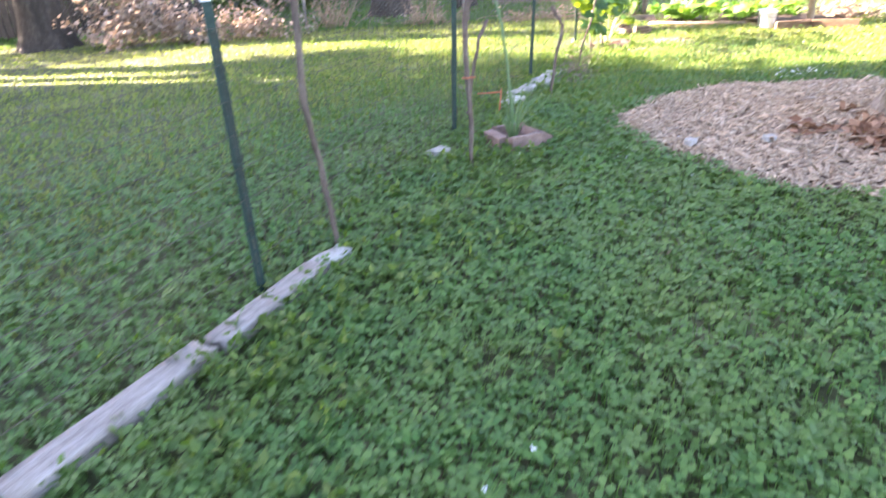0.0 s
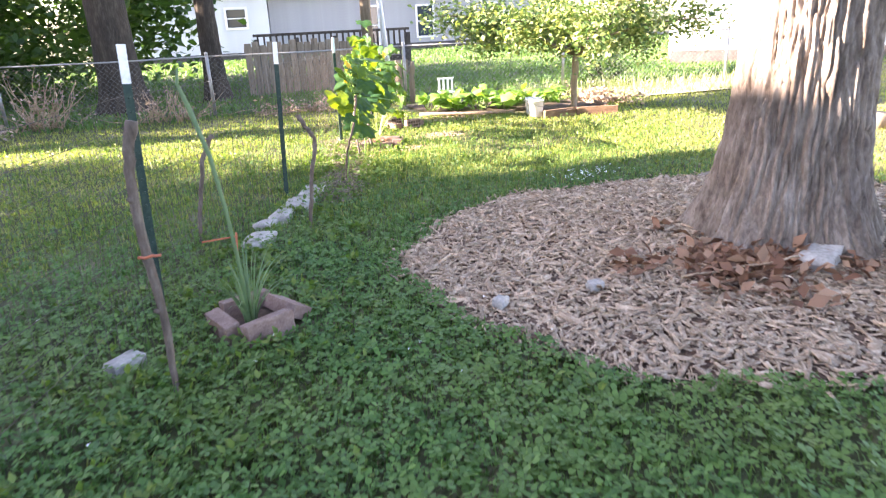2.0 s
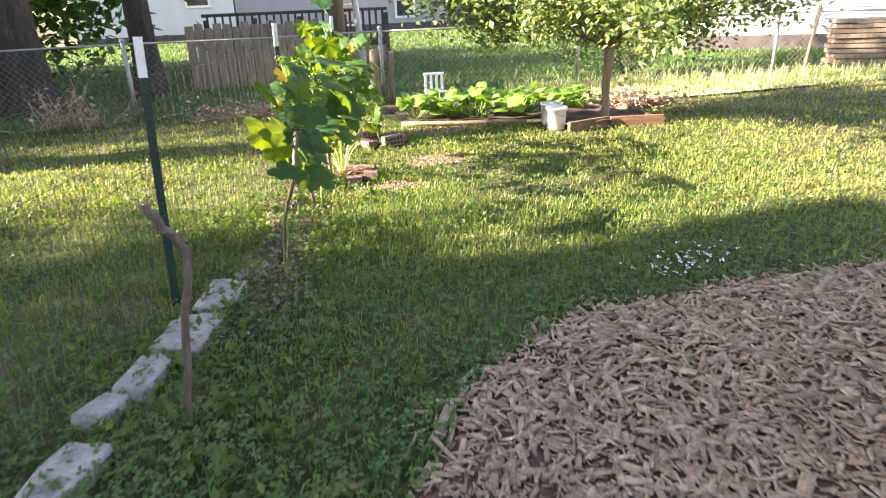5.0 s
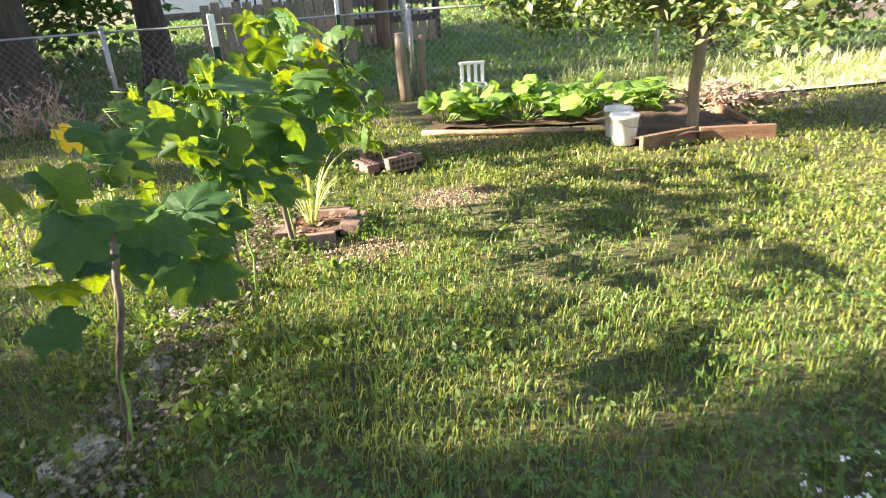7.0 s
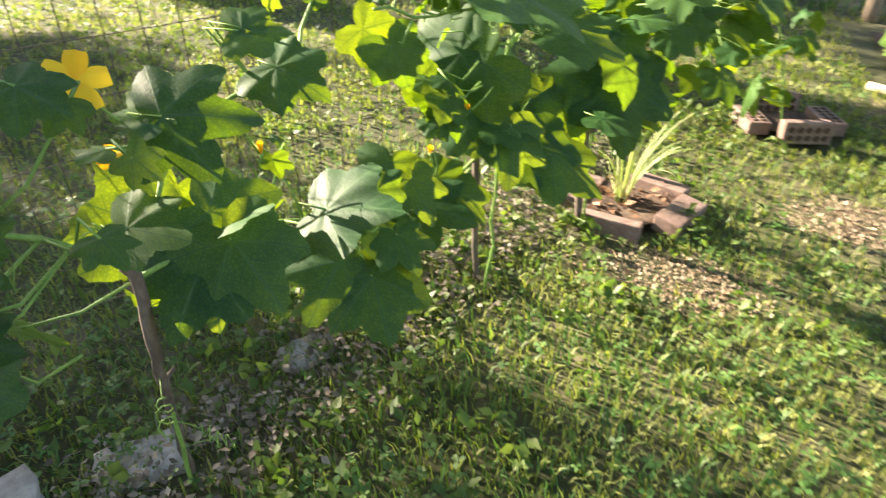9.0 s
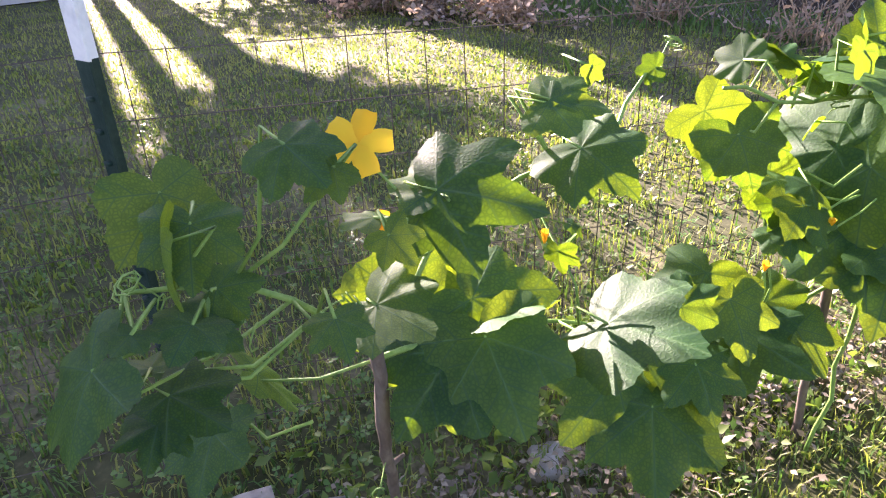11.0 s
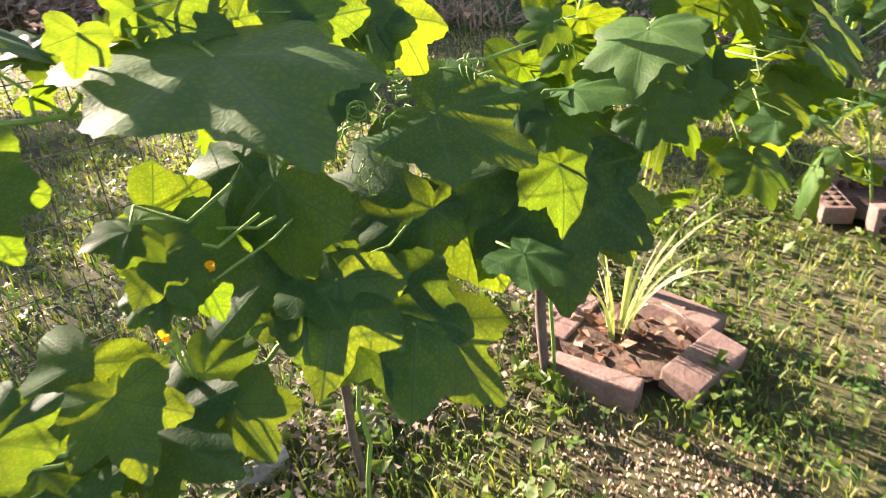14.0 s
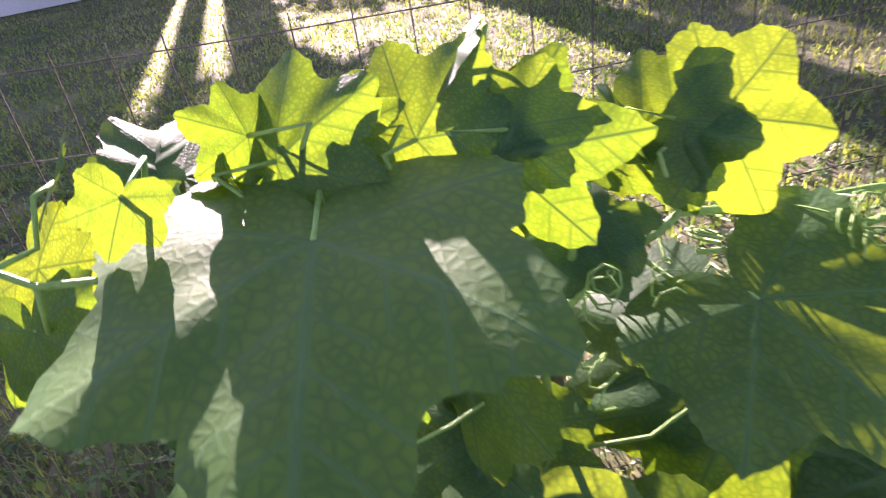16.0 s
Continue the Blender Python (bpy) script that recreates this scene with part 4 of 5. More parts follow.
# ---- brick planters with lemongrass ----
def brick_mesh(holes):
    """A brick, 0.2 by 0.095 by 0.06 m, without openings; dark discs laid on it stand in for core holes."""
    bm = bmesh.new()
    box(bm, 0, 0, 0, 0.212, 0.095, 0.06, 0.005)
    for v in bm.verts:
        v.co += Vector((noise.noise(v.co * 30), noise.noise(v.co * 30 + Vector((5, 0, 0))), noise.noise(v.co * 30 + Vector((0, 5, 0))))) * 0.003
    me = mesh_of("brick", bm, M_BRICK, False)
    return me


# Solid disc whose dark colour takes the place of a hole's shaded depth.
def hole_disc_mesh():
    bm = bmesh.new()
    bmesh.ops.create_cone(bm, segments=14, radius1=0.014, radius2=0.014, depth=0.004, cap_ends=True)
    return mesh_of("core_hole", bm, M_EARTH)


BRICK, HOLE = brick_mesh(False), hole_disc_mesh()


def planter(x, y, turn, label, bricks, soil_r):
    """Loose bricks laid round a patch of dark soil; each brick: x, y, z, turn, tilt, whether its holes show."""
    t = thing("brick_planter", label, "planter", x, y, 0, turn, "brick planters")
    bm = bmesh.new()
    bmesh.ops.create_circle(bm, cap_ends=True, segments=24, radius=soil_r)
    bmesh.ops.subdivide_edges(bm, edges=bm.edges[:], cuts=2, use_grid_fill=True)
    for v in bm.verts:
        v.co.z = 0.022 + 0.012 * noise.noise(v.co * 20)
    part("soil", bm, M_EARTH, t, "dark moist soil")
    for bx, by, bz, a, tilt, holes in bricks:
        b = part("brick", BRICK, None, t)
        b.matrix_basis = pose(bx, by, bz, tilt, 0, a)
        if holes:
            for k in range(5):
                h = part("core_hole", HOLE, None, b)
                h.matrix_basis = pose(-0.075 + k * 0.0375, 0.016, 0.0315)
                h2 = part("core_hole", HOLE, None, b)
                h2.matrix_basis = pose(-0.075 + k * 0.0375, -0.02, 0.0315)
    return t


planter(0.56, 3.98, 24, "four loose red bricks round soil with lemongrass", [(-0.03, -0.14, 0.042, 3, 82, 0), (0.14, 0.0, 0.036, 94, 28, 0), (0.02, 0.14, 0.042, -3, 84, 0), (-0.14, 0.02, 0.036, 87, 80, 0)], 0.12)
planter(2.15, 7.945, 0, "loose red bricks round dry soil with lemongrass", [(-0.03, -0.165, -0.008, -6, 80, 0), (0.19, -0.03, 0.02, 68, 6, 0), (0.1, 0.16, 0.018, -18, -8, 0), (-0.16, 0.05, 0.0, 80, 0, 0)], 0.16)
planter(2.74, 8.98, 20, "core-hole bricks round a small planting hole", [(0.0, -0.17, 0.048, 0, 84, 1), (0.17, 0.0, 0.03, 90, 0, 1), (0.0, 0.17, 0.05, 2, 80, 1), (-0.17, 0.0, 0.03, 90, 0, 1)], 0.16)


def lemongrass(x, y, label, count, length, spread, seed, wide=0.011, stalk=None, material=None):
    t = thing("lemongrass", label, "plant", x, y, 0.015, 0, "lemongrass")
    rnd = random.Random(seed)
    for k in range(count):
        a, l = rnd.uniform(0, 6.283), length * rnd.uniform(0.55, 1.15)
        out = spread * rnd.uniform(0.2, 1.2)
        bm = bmesh.new()
        prev = None
        side = Vector((-math.sin(a + 0.5), math.cos(a + 0.5), 0))
        for i in range(9):
            q = i / 8
            r = l * out * q ** 1.6
            z = l * (q - 0.75 * out * q ** 2.6)
            p = Vector((math.cos(a) * (0.02 + r), math.sin(a) * (0.02 + r), max(z, 0.02) if q > 0.3 else z))
            w = wide * (1 - 0.92 * q ** 2.2) * 0.5
            row = [bm.verts.new(p - side * w), bm.verts.new(p + Vector((0, 0, -0.2 * w))), bm.verts.new(p + side * w)]
            if prev:
                bm.faces.new((prev[0], prev[1], row[1], row[0]))
                bm.faces.new((prev[1], prev[2], row[2], row[1]))
            prev = row
        part("blade", bm, material or M_LEMON, t)
    if stalk:
        bm = bmesh.new()
        tube(bm, stalk, [0.008, 0.008, 0.008, 0.009, 0.01, 0.007, 0.003], 8)
        part("stalk", bm, M_STALK, t, "tall leaning blue-green stalk")
    return t


M_STALK = foliage("stalk_green", [(0.1, 0.17, 0.08), (0.15, 0.23, 0.11)], (1.3, 1.5, 0.9), 0.25, 0.5)
lemongrass(0.53, 3.97, "lemongrass tuft with a tall leaning stalk in bricks", 30, 0.4, 0.55, 3, 0.01, [(0, 0, 0), (-0.01, 0.02, 0.25), (-0.03, 0.05, 0.5), (-0.055, 0.08, 0.7), (-0.1, 0.12, 0.88), (-0.13, 0.15, 0.98), (-0.12, 0.15, 1.04)], M_STALK)
lemongrass(2.13, 7.95, "pale lemongrass tuft with arching blades between bricks", 20, 0.6, 0.6, 8, 0.009)
bm_leaf = leaf_cloud("soil_litter", [(0, 0, 0.03)], (0.07, 0.07, 0.006), 70, 0.035, M_DRYLEAF, 31, 0.3)
ob = new("leaf_litter", bm_leaf)
ob.matrix_basis = pose(2.15, 7.95, 0.008)
tagged(ob, "dry curled leaves on the planter's soil", "leaf litter", kind="stuff")


# ---- climbing vines ----
def vine_leaf(seed):
    """A palmate five-lobed leaf of unit radius: stalk at the origin, tip along +y, cupped and puckered, with toothed edges."""
    rnd = random.Random(seed)
    lobes = [(0, 1.0, 26), (52, rnd.uniform(0.82, 0.92), 27), (-52, rnd.uniform(0.82, 0.92), 27), (108, rnd.uniform(0.66, 0.78), 30), (-108, rnd.uniform(0.66, 0.78), 30)]
    body = rnd.uniform(0.42, 0.62)
    cup, fold, tw = rnd.uniform(0.1, 0.3), rnd.uniform(-0.12, 0.16), rnd.uniform(-0.15, 0.15)
    segs, rings = 96, 8
    bm = bmesh.new()
    uv = bm.loops.layers.uv.new("UVMap")
    flat = {}

    def place(th, q):
        d = abs((th + 180) % 360 - 180)
        base = body if d < 125 else body - (body - 0.14) * ((d - 125) / 55) ** 1.3
        r = base
        for ang, ln, w in lobes:
            e = abs((th - ang + 180) % 360 - 180) / w
            if e < 1.3:
                r = max(r, base + (ln - base) * (1 - (e / 1.3) ** 1.1))
        r *= 1 + 0.034 * abs(math.sin(math.radians(th) * 9.5 + seed)) + 0.022 * math.sin(math.radians(th) * 36)
        x, y = r * q * math.sin(math.radians(th)), r * q * math.cos(math.radians(th))
        rr = math.hypot(x, y)
        z = -cup * rr ** 2 - fold * abs(x) + tw * x * y
        z += 0.022 * rr * math.cos(math.radians(th) * 360 / 52) + 0.06 * noise.noise(Vector((x * 2.2, y * 2.2, seed * 3.3))) * rr
        z += 0.05 * rr ** 3 * math.sin(math.radians(th) * 9 + seed)
        v = bm.verts.new((x, y, z))
        flat[v] = (x, y)
        return v

    centre = place(0, 0)
    grid = [[place(k * 360 / segs, (i + 1) / rings) for k in range(segs)] for i in range(rings)]
    for k in range(segs):
        bm.faces.new((centre, grid[0][(k + 1) % segs], grid[0][k]))
    for a, b in zip(grid, grid[1:]):
        for k in range(segs):
            bm.faces.new((a[k], a[(k + 1) % segs], b[(k + 1) % segs], b[k]))
    for f in bm.faces:
        f.normal_flip()
        for lp in f.loops:
            lp[uv].uv = flat[lp.vert]
    return mesh_of("leaf", bm, M_VINE)


LEAVES = [vine_leaf(s) for s in range(8)]


def flower_parts(t, p, size, facing, closed=0.0, seed=0):
    """A yellow five-petalled flower or, closed, a bud; with a green cup."""
    rnd = random.Random(seed)
    q = Vector(facing).normalized().to_track_quat("Z", "Y").to_matrix().to_4x4()
    m = Matrix.Translation(p) @ q
    bm = bmesh.new()
    tube(bm, [(0, 0, -size * 0.5), (0, 0, -size * 0.2), (0, 0, 0.0)], [size * 0.08, size * 0.16, size * 0.2], 8)
    cup = part("flower_cup", bm, M_STEM, t)
    cup.matrix_basis = m
    for k in range(5):
        a = k * 1.2566 + rnd.uniform(-0.1, 0.1)
        bm = bmesh.new()
        prev = None
        for i in range(6):
            s = i / 5
            w = size * (0.12 + 0.62 * math.sin(math.pi * min(s * 0.62 + 0.08, 1))) * (1 - 0.55 * closed)
            out = size * s * (1.0 - 0.86 * closed)
            z = size * (0.25 * s * (1 - s) + closed * 1.1 * s)
            row = []
            for j in (-1, -0.5, 0, 0.5, 1):
                ruffle = 0.05 * size * math.sin(j * 5 + k) * s
                row.append(bm.verts.new((math.cos(a) * out - math.sin(a) * w * j * 0.5, math.sin(a) * out + math.cos(a) * w * j * 0.5, z + ruffle - 0.1 * size * abs(j) * s * (1 - closed))))
            if prev:
                for j in range(4):
                    bm.faces.new((prev[j], prev[j + 1], row[j + 1], row[j]))
            prev = row
        part("petal", bm, M_PETAL, cup).matrix_basis = Matrix()
    return cup


def tendril(bm, p, d, seed, r=0.0011):
    rnd = random.Random(seed)
    p, d = Vector(p), Vector(d)
    a = d.cross(Vector((0, 0, 1))).normalized()
    b = d.cross(a).normalized()
    pts = []
    L = d.length
    for i in range(34):
        q = i / 33
        w = max(0.0, q - 0.35)
        rad = 0.014 * min(1, w * 4)
        ang = w * 32
        pts.append(p + d * min(q, 0.35 + 0.55 * w) * 1.2 + (a * math.cos(ang) + b * math.sin(ang)) * rad - Vector((0, 0, 0.04 * q * q)))
    return tube(bm, pts, r, 5)


def vine(label, base, stems, keyed, filler, flowers, seed):
    """A climbing vine: stems through points, leaves at measured places with their stalks, further leaves along the
    stems.
    A keyed leaf is x, y, z, the way its tip points, how far it droops, its radius and its roll; low drooping ones get
    an added shading leaf."""
    rnd = random.Random(seed)
    t = thing("loofah_vine", label, "vine", *base, 0, 0, "climbing vines")
    o = Vector((*base, 0))
    line = []
    for s, pts in enumerate(stems):
        fine = []
        pts = [Vector(p) - o for p in pts]
        for a, b in zip(pts, pts[1:]):
            fine += bend(a, b, 5, 0.012, seed + s * 31 + len(fine))[:-1]
        fine.append(pts[-1])
        n = len(fine)
        part("stem", tube(bmesh.new(), fine, [0.0048 - 0.0022 * i / n for i in range(n)], 7, 0.15, s), M_STEM, t)
        line += fine[2:]
    rows = list(keyed)
    for cx, cy, cz, sx, sy, sz, n, lo, hi in filler:
        for k in range(n):
            rows.append((rnd.gauss(cx, sx) + 0.0, rnd.gauss(cy, sy), rnd.gauss(cz, sz), rnd.gauss(-45, 75), rnd.gauss(42, 26), rnd.uniform(lo, hi), rnd.gauss(0, 14)))
    for k, (x, y, z, az, droop, size, roll) in enumerate(rows):
        shaded = droop > 24 and z < 0.84
        p = Vector((x, y, max(z, 0.16))) - o
        leaf = part("leaf", LEAVES[(k * 5 + seed) % 8], None, t)
        leaf.matrix_basis = pose(*p, 0, 0, az - 90) @ pose(0, 0, 0, -droop, roll, 0) @ Matrix.Diagonal((size, size, size, 1))
        # an added leaf on the sun side, there only to shade the keyed one
        if shaded and k < len(keyed) and size > 0.06:
            under = part("leaf", LEAVES[(k * 3 + seed + 2) % 8], None, t)
            under.matrix_basis = Matrix.Translation(sun_dir * 0.07) @ leaf.matrix_basis @ pose(rnd.uniform(-0.12, 0.12), 0.05, 0, rnd.uniform(-8, 8), rnd.uniform(-12, 12), rnd.choice((-1, 1)) * rnd.uniform(18, 40))
        near = min(line, key=lambda q: (q - p).length + (0.15 if q.z > p.z + 0.02 else 0))
        if (near - p).length > 0.22:
            near = p + (near - p).normalized() * 0.13
        back = Vector((-math.cos(radians(az)), -math.sin(radians(az)), 0.15)) * min(0.05, (near - p).length * 0.5)
        mid = (near + p) / 2 + Vector((0, 0, -0.02))
        pts = [near, mid, p + back, p]
        part("leaf_stalk", tube(bmesh.new(), pts, [0.0026, 0.0023, 0.0021, 0.002], 6), M_STEM, t)
    for k in range(14):
        q = line[rnd.randrange(len(line))]
        part("tendril", tendril(bmesh.new(), q, (rnd.uniform(-0.3, 1) * 0.09, rnd.uniform(-1, 1) * 0.09, rnd.uniform(-0.4, 0.8) * 0.09), seed * 17 + k), M_STEM, t)
    for k, (x, y, z, size, closed) in enumerate(flowers):
        flower_parts(t, Vector((x, y, z)) - o, size, (0.6, -0.5, 0.55) if closed < 0.5 else (0.1, -0.1, 1), closed, k)
        q = min(line, key=lambda w: (w - Vector((x, y, z)) + o).length)
        part("flower_stalk", tube(bmesh.new(), [q, (q + Vector((x, y, z)) - o) / 2 - Vector((0, 0, 0.015)), Vector((x, y, z - size * 0.3)) - o], 0.0018, 6), M_STEM, t)
    return t


LEAVES_A = [(1.587, 6.348, 0.713, 10, 3, 0.091, 22), (1.652, 6.467, 0.639, -26, 37, 0.138, 13), (1.623, 6.437, 0.616, -73, 28, 0.13, -18), (1.721, 6.783, 0.369, -53, 29, 0.15, 6),
            (1.72, 6.634, 0.615, 8, -18, 0.145, 25), (1.745, 6.98, 0.448, -3, 7, 0.14, 35), (1.612, 6.509, 0.636, 68, -5, 0.106, -35), (1.611, 6.432, 0.846, 29, -2, 0.129, 38),
            (1.603, 6.439, 0.841, 159, -18, 0.074, -8), (1.603, 6.257, 0.945, -1, 22, 0.064, 20), (1.547, 6.169, 0.871, -26, 34, 0.068, -5), (1.562, 6.148, 0.77, 93, 6, 0.056, 27),
            (1.59, 6.136, 0.788, -40, -3, 0.058, -14), (1.646, 6.261, 0.764, -19, 16, 0.052, 6), (1.579, 6.098, 0.713, 22, 8, 0.076, 16), (1.595, 6.079, 0.699, -32, 8, 0.051, -12),
            (1.595, 6.081, 0.806, -46, -3, 0.032, -21), (1.636, 6.594, 0.923, 12, 14, 0.05, 36), (1.665, 6.623, 0.86, -9, 14, 0.092, 26), (1.652, 6.651, 0.955, -4, 66, 0.024, 41),
            (1.636, 6.593, 0.919, 35, 0, 0.074, 30), (1.615, 6.299, 0.913, -61, 39, 0.044, -34), (1.717, 6.836, 0.549, 84, -22, 0.076, 37), (1.747, 6.858, 0.434, -34, 27, 0.1, 6),
            (1.633, 6.818, 0.921, -114, 47, 0.031, -69), (1.54, 6.181, 0.788, 62, -12, 0.052, 34)]
LEAVES_B = [(1.725, 6.907, 0.821, -38, 60, 0.088, 18), (1.813, 7.221, 0.704, -109, 63, 0.17, -41), (1.89, 7.095, 0.9, -25, 10, 0.2, 0), (1.884, 7.225, 0.562, -60, 36, 0.16, -12),
            (1.981, 7.266, 0.484, -16, 26, 0.164, 19), (1.898, 7.482, 0.556, -65, 47, 0.203, -10), (1.96, 7.404, 0.752, -3, 19, 0.161, 19), (1.779, 7.039, 0.633, -9, 18, 0.051, 16),
            (1.762, 7.03, 0.629, -37, 24, 0.052, 16), (1.833, 7.194, 0.916, 125, -58, 0.085, 27), (1.799, 7.159, 0.921, -134, -29, 0.053, -59), (1.866, 7.238, 0.898, 69, -18, 0.106, 63),
            (1.865, 7.401, 0.857, 118, -49, 0.069, 16), (1.862, 7.34, 0.814, -62, 34, 0.061, -16), (1.72, 7.044, 0.901, 168, -18, 0.089, 31), (1.74, 7.097, 0.902, 72, -6, 0.103, -27),
            (1.754, 7.095, 0.662, -8, 53, 0.109, 5), (1.784, 7.051, 0.678, -17, 30, 0.075, -3), (1.855, 7.221, 0.561, 14, 15, 0.109, 15), (1.543, 6.52, 0.617, -36, 47, 0.185, -8),
            (1.8, 7.09, 0.942, -134, -65, 0.047, -49), (1.809, 7.148, 0.928, 94, -49, 0.05, 60), (1.828, 7.006, 0.937, -25, 65, 0.04, -26), (1.887, 7.429, 0.878, 36, 28, 0.108, 61),
            (1.861, 7.252, 0.913, 64, -22, 0.063, 59), (1.801, 7.008, 0.733, -46, 8, 0.054, -25), (1.855, 7.311, 0.8, -7, 32, 0.065, 22), (1.738, 6.956, 0.518, -35, 41, 0.111, 9),
            (1.815, 7.062, 0.446, -29, 33, 0.093, 18), (1.712, 7.017, 0.906, 97, -38, 0.048, 15), (1.688, 6.959, 0.915, 165, -11, 0.053, -54), (1.844, 7.391, 0.87, 23, -1, 0.091, 67),
            # the last leaf is not measured: added sunward to shade the large flat one
            (1.869, 7.401, 0.879, 24, 11, 0.06, 71), (1.815, 7.1, 0.925, 100, -50, 0.085, 40)]
LEAVES_C = [(2.084, 7.546, 0.716, -30, 26, 0.085, 17), (2.091, 7.569, 0.601, -66, 48, 0.217, 3), (2.129, 7.634, 0.557, -48, 39, 0.139, 17), (2.033, 7.691, 0.824, -133, 15, 0.066, -43),
            (2.076, 7.726, 0.823, 53, 18, 0.079, -28), (2.043, 7.853, 0.857, 59, -4, 0.076, -27), (2.193, 7.703, 0.686, -30, 21, 0.084, 29), (2.106, 7.743, 0.751, -29, 31, 0.084, 30),
            (2.244, 7.822, 0.686, -40, 36, 0.074, 33)]
vine("loofah vine with broad green leaves and yellow flowers on a stick", (1.47, 6.4), [[(1.47, 6.41, 0), (1.53, 6.37, 0.4), (1.58, 6.35, 0.68), (1.6, 6.5, 0.8), (1.63, 6.7, 0.84), (1.62, 6.85, 0.93)], [(1.57, 6.35, 0.62), (1.6, 6.55, 0.6), (1.66, 6.8, 0.5)], [(1.57, 6.35, 0.66), (1.53, 6.2, 0.78), (1.5, 6.1, 0.8)]],
     LEAVES_A, [(1.55, 6.5, 0.78, 0.05, 0.2, 0.12, 6, 0.03, 0.06), (1.5, 6.2, 0.66, 0.06, 0.08, 0.12, 5, 0.07, 0.1)], [(1.55, 6.37, 0.905, 0.04, 0.0), (1.52, 6.41, 0.775, 0.03, 0.45), (1.57, 6.54, 0.84, 0.024, 0.8), (1.63, 6.6, 0.72, 0.022, 0.9)], 3)
vine("large-leaved loofah vine climbing a weathered stick", (1.83, 7.28), [[(1.83, 7.27, 0), (1.84, 7.29, 0.4), (1.85, 7.28, 0.74), (1.86, 7.3, 0.82), (1.84, 7.2, 0.83), (1.78, 7.0, 0.86), (1.72, 6.85, 0.9)], [(1.85, 7.28, 0.72), (1.88, 7.4, 0.8), (1.95, 7.6, 0.78), (2.02, 7.8, 0.8)], [(1.83, 7.28, 0.5), (1.78, 7.16, 0.43), (1.72, 7.0, 0.42), (1.7, 6.85, 0.5)]],
     LEAVES_B, [(1.8, 7.15, 0.84, 0.04, 0.14, 0.06, 7, 0.03, 0.06)], [(1.81, 7.2, 0.875, 0.026, 0.9), (1.75, 7.04, 0.545, 0.022, 0.8), (1.82, 7.08, 0.64, 0.02, 0.85)], 5)
vine("dense loofah vine heaped over the wire fence and posts", (2.05, 7.78), [[(2.03, 7.77, 0), (2.03, 7.77, 0.5), (2.06, 7.8, 0.95), (2.15, 8.05, 0.98), (2.3, 8.4, 0.9)], [(2.03, 7.77, 0.6), (2.15, 8.0, 0.7), (2.3, 8.4, 0.65), (2.5, 8.8, 0.55)], [(2.72, 8.95, 0), (2.6, 8.8, 0.4), (2.45, 8.5, 0.75), (2.3, 8.3, 0.95)], [(2.04, 7.77, 0.66), (1.96, 7.6, 0.76), (1.9, 7.4, 0.77)]],
     LEAVES_C, [(2.06, 7.85, 0.74, 0.1, 0.18, 0.17, 46, 0.075, 0.12), (2.3, 8.4, 0.72, 0.13, 0.22, 0.19, 50, 0.075, 0.125), (2.55, 8.85, 0.42, 0.1, 0.14, 0.15, 18, 0.06, 0.1)], [(2.2, 7.9, 0.74, 0.03, 0.85), (2.3, 8.1, 0.9, 0.04, 0.1), (2.25, 8.3, 0.8, 0.028, 0.8), (2.4, 8.5, 0.85, 0.035, 0.1)], 7)

# broad-leaved docks in the clover
def dock(x, y, seed, size):
    rnd = random.Random(seed)
    t = thing("dock_weed", "broad-leaved green dock growing in the clover", "weed", x, y, 0)
    for k in range(9):
        a, L, lift = k * 2.4 + rnd.uniform(-0.3, 0.3), size * rnd.uniform(0.75, 1.2), rnd.uniform(0.35, 1.0)
        bm = bmesh.new()
        prev = None
        for i in range(8):
            q = i / 7
            r, z = L * q * (1 - 0.15 * q * lift), L * lift * (0.9 * q - 0.55 * q * q) + 0.01
            w = L * 0.17 * math.sin(math.pi * min(0.06 + 0.93 * q, 1)) ** 0.8 + 0.001
            row = [bm.verts.new((math.cos(a) * r - math.sin(a) * w * j, math.sin(a) * r + math.cos(a) * w * j, z + abs(j) * 0.25 * w + 0.004 * math.sin(i * 2.1 + j))) for j in (-1, -0.5, 0, 0.5, 1)]
            if prev:
                for j in range(4):
                    bm.faces.new((prev[j], prev[j + 1], row[j + 1], row[j]))
            prev = row
        part("leaf", bm, M_WEED, t)


dock(0.69, 4.65, 50, 0.13)

# ---- round the maple ----
rnd = random.Random(4)
clumps = [(rnd.gauss(2.72, 0.24), rnd.gauss(3.52, 0.17), 0.06) for k in range(60)]
tagged(new("fallen_leaves", leaf_cloud("fallen_leaves", clumps, (0.05, 0.05, 0.02), 900, 0.075, M_DRYLEAF, 41, 0.5)), "heap of curled brown fallen leaves by the trunk", "fallen leaves", kind="stuff")
tw = tagged(part("twig", tube(bmesh.new(), bend((2.35, 3.5, 0.07), (2.95, 3.4, 0.1), 10, 0.025, 6), 0.006, 6, 0.2, 2), M_TWIG), "long bent dry twig lying on the wood chips", "twig")
st = part("flat_stone", rough_block(0.3, 0.16, 0.09, 9.1), M_STONE)
st.matrix_basis = pose(3.06, 3.42, 0.07, 0, 0, 30)
tagged(st, "grey flat stone against the trunk's foot", "stone")
for k, (sx, sy) in enumerate([(1.98, 3.63), (1.53, 3.65)]):
    st = part("pebble", rough_block(0.07, 0.055, 0.04, 3.0 + k * 5), M_STONE)
    st.matrix_basis = pose(sx, sy, 0.05, 0, 0, 40 * k)
    tagged(st, "pale grey pebble on the wood chips", "stone", group="pebbles")

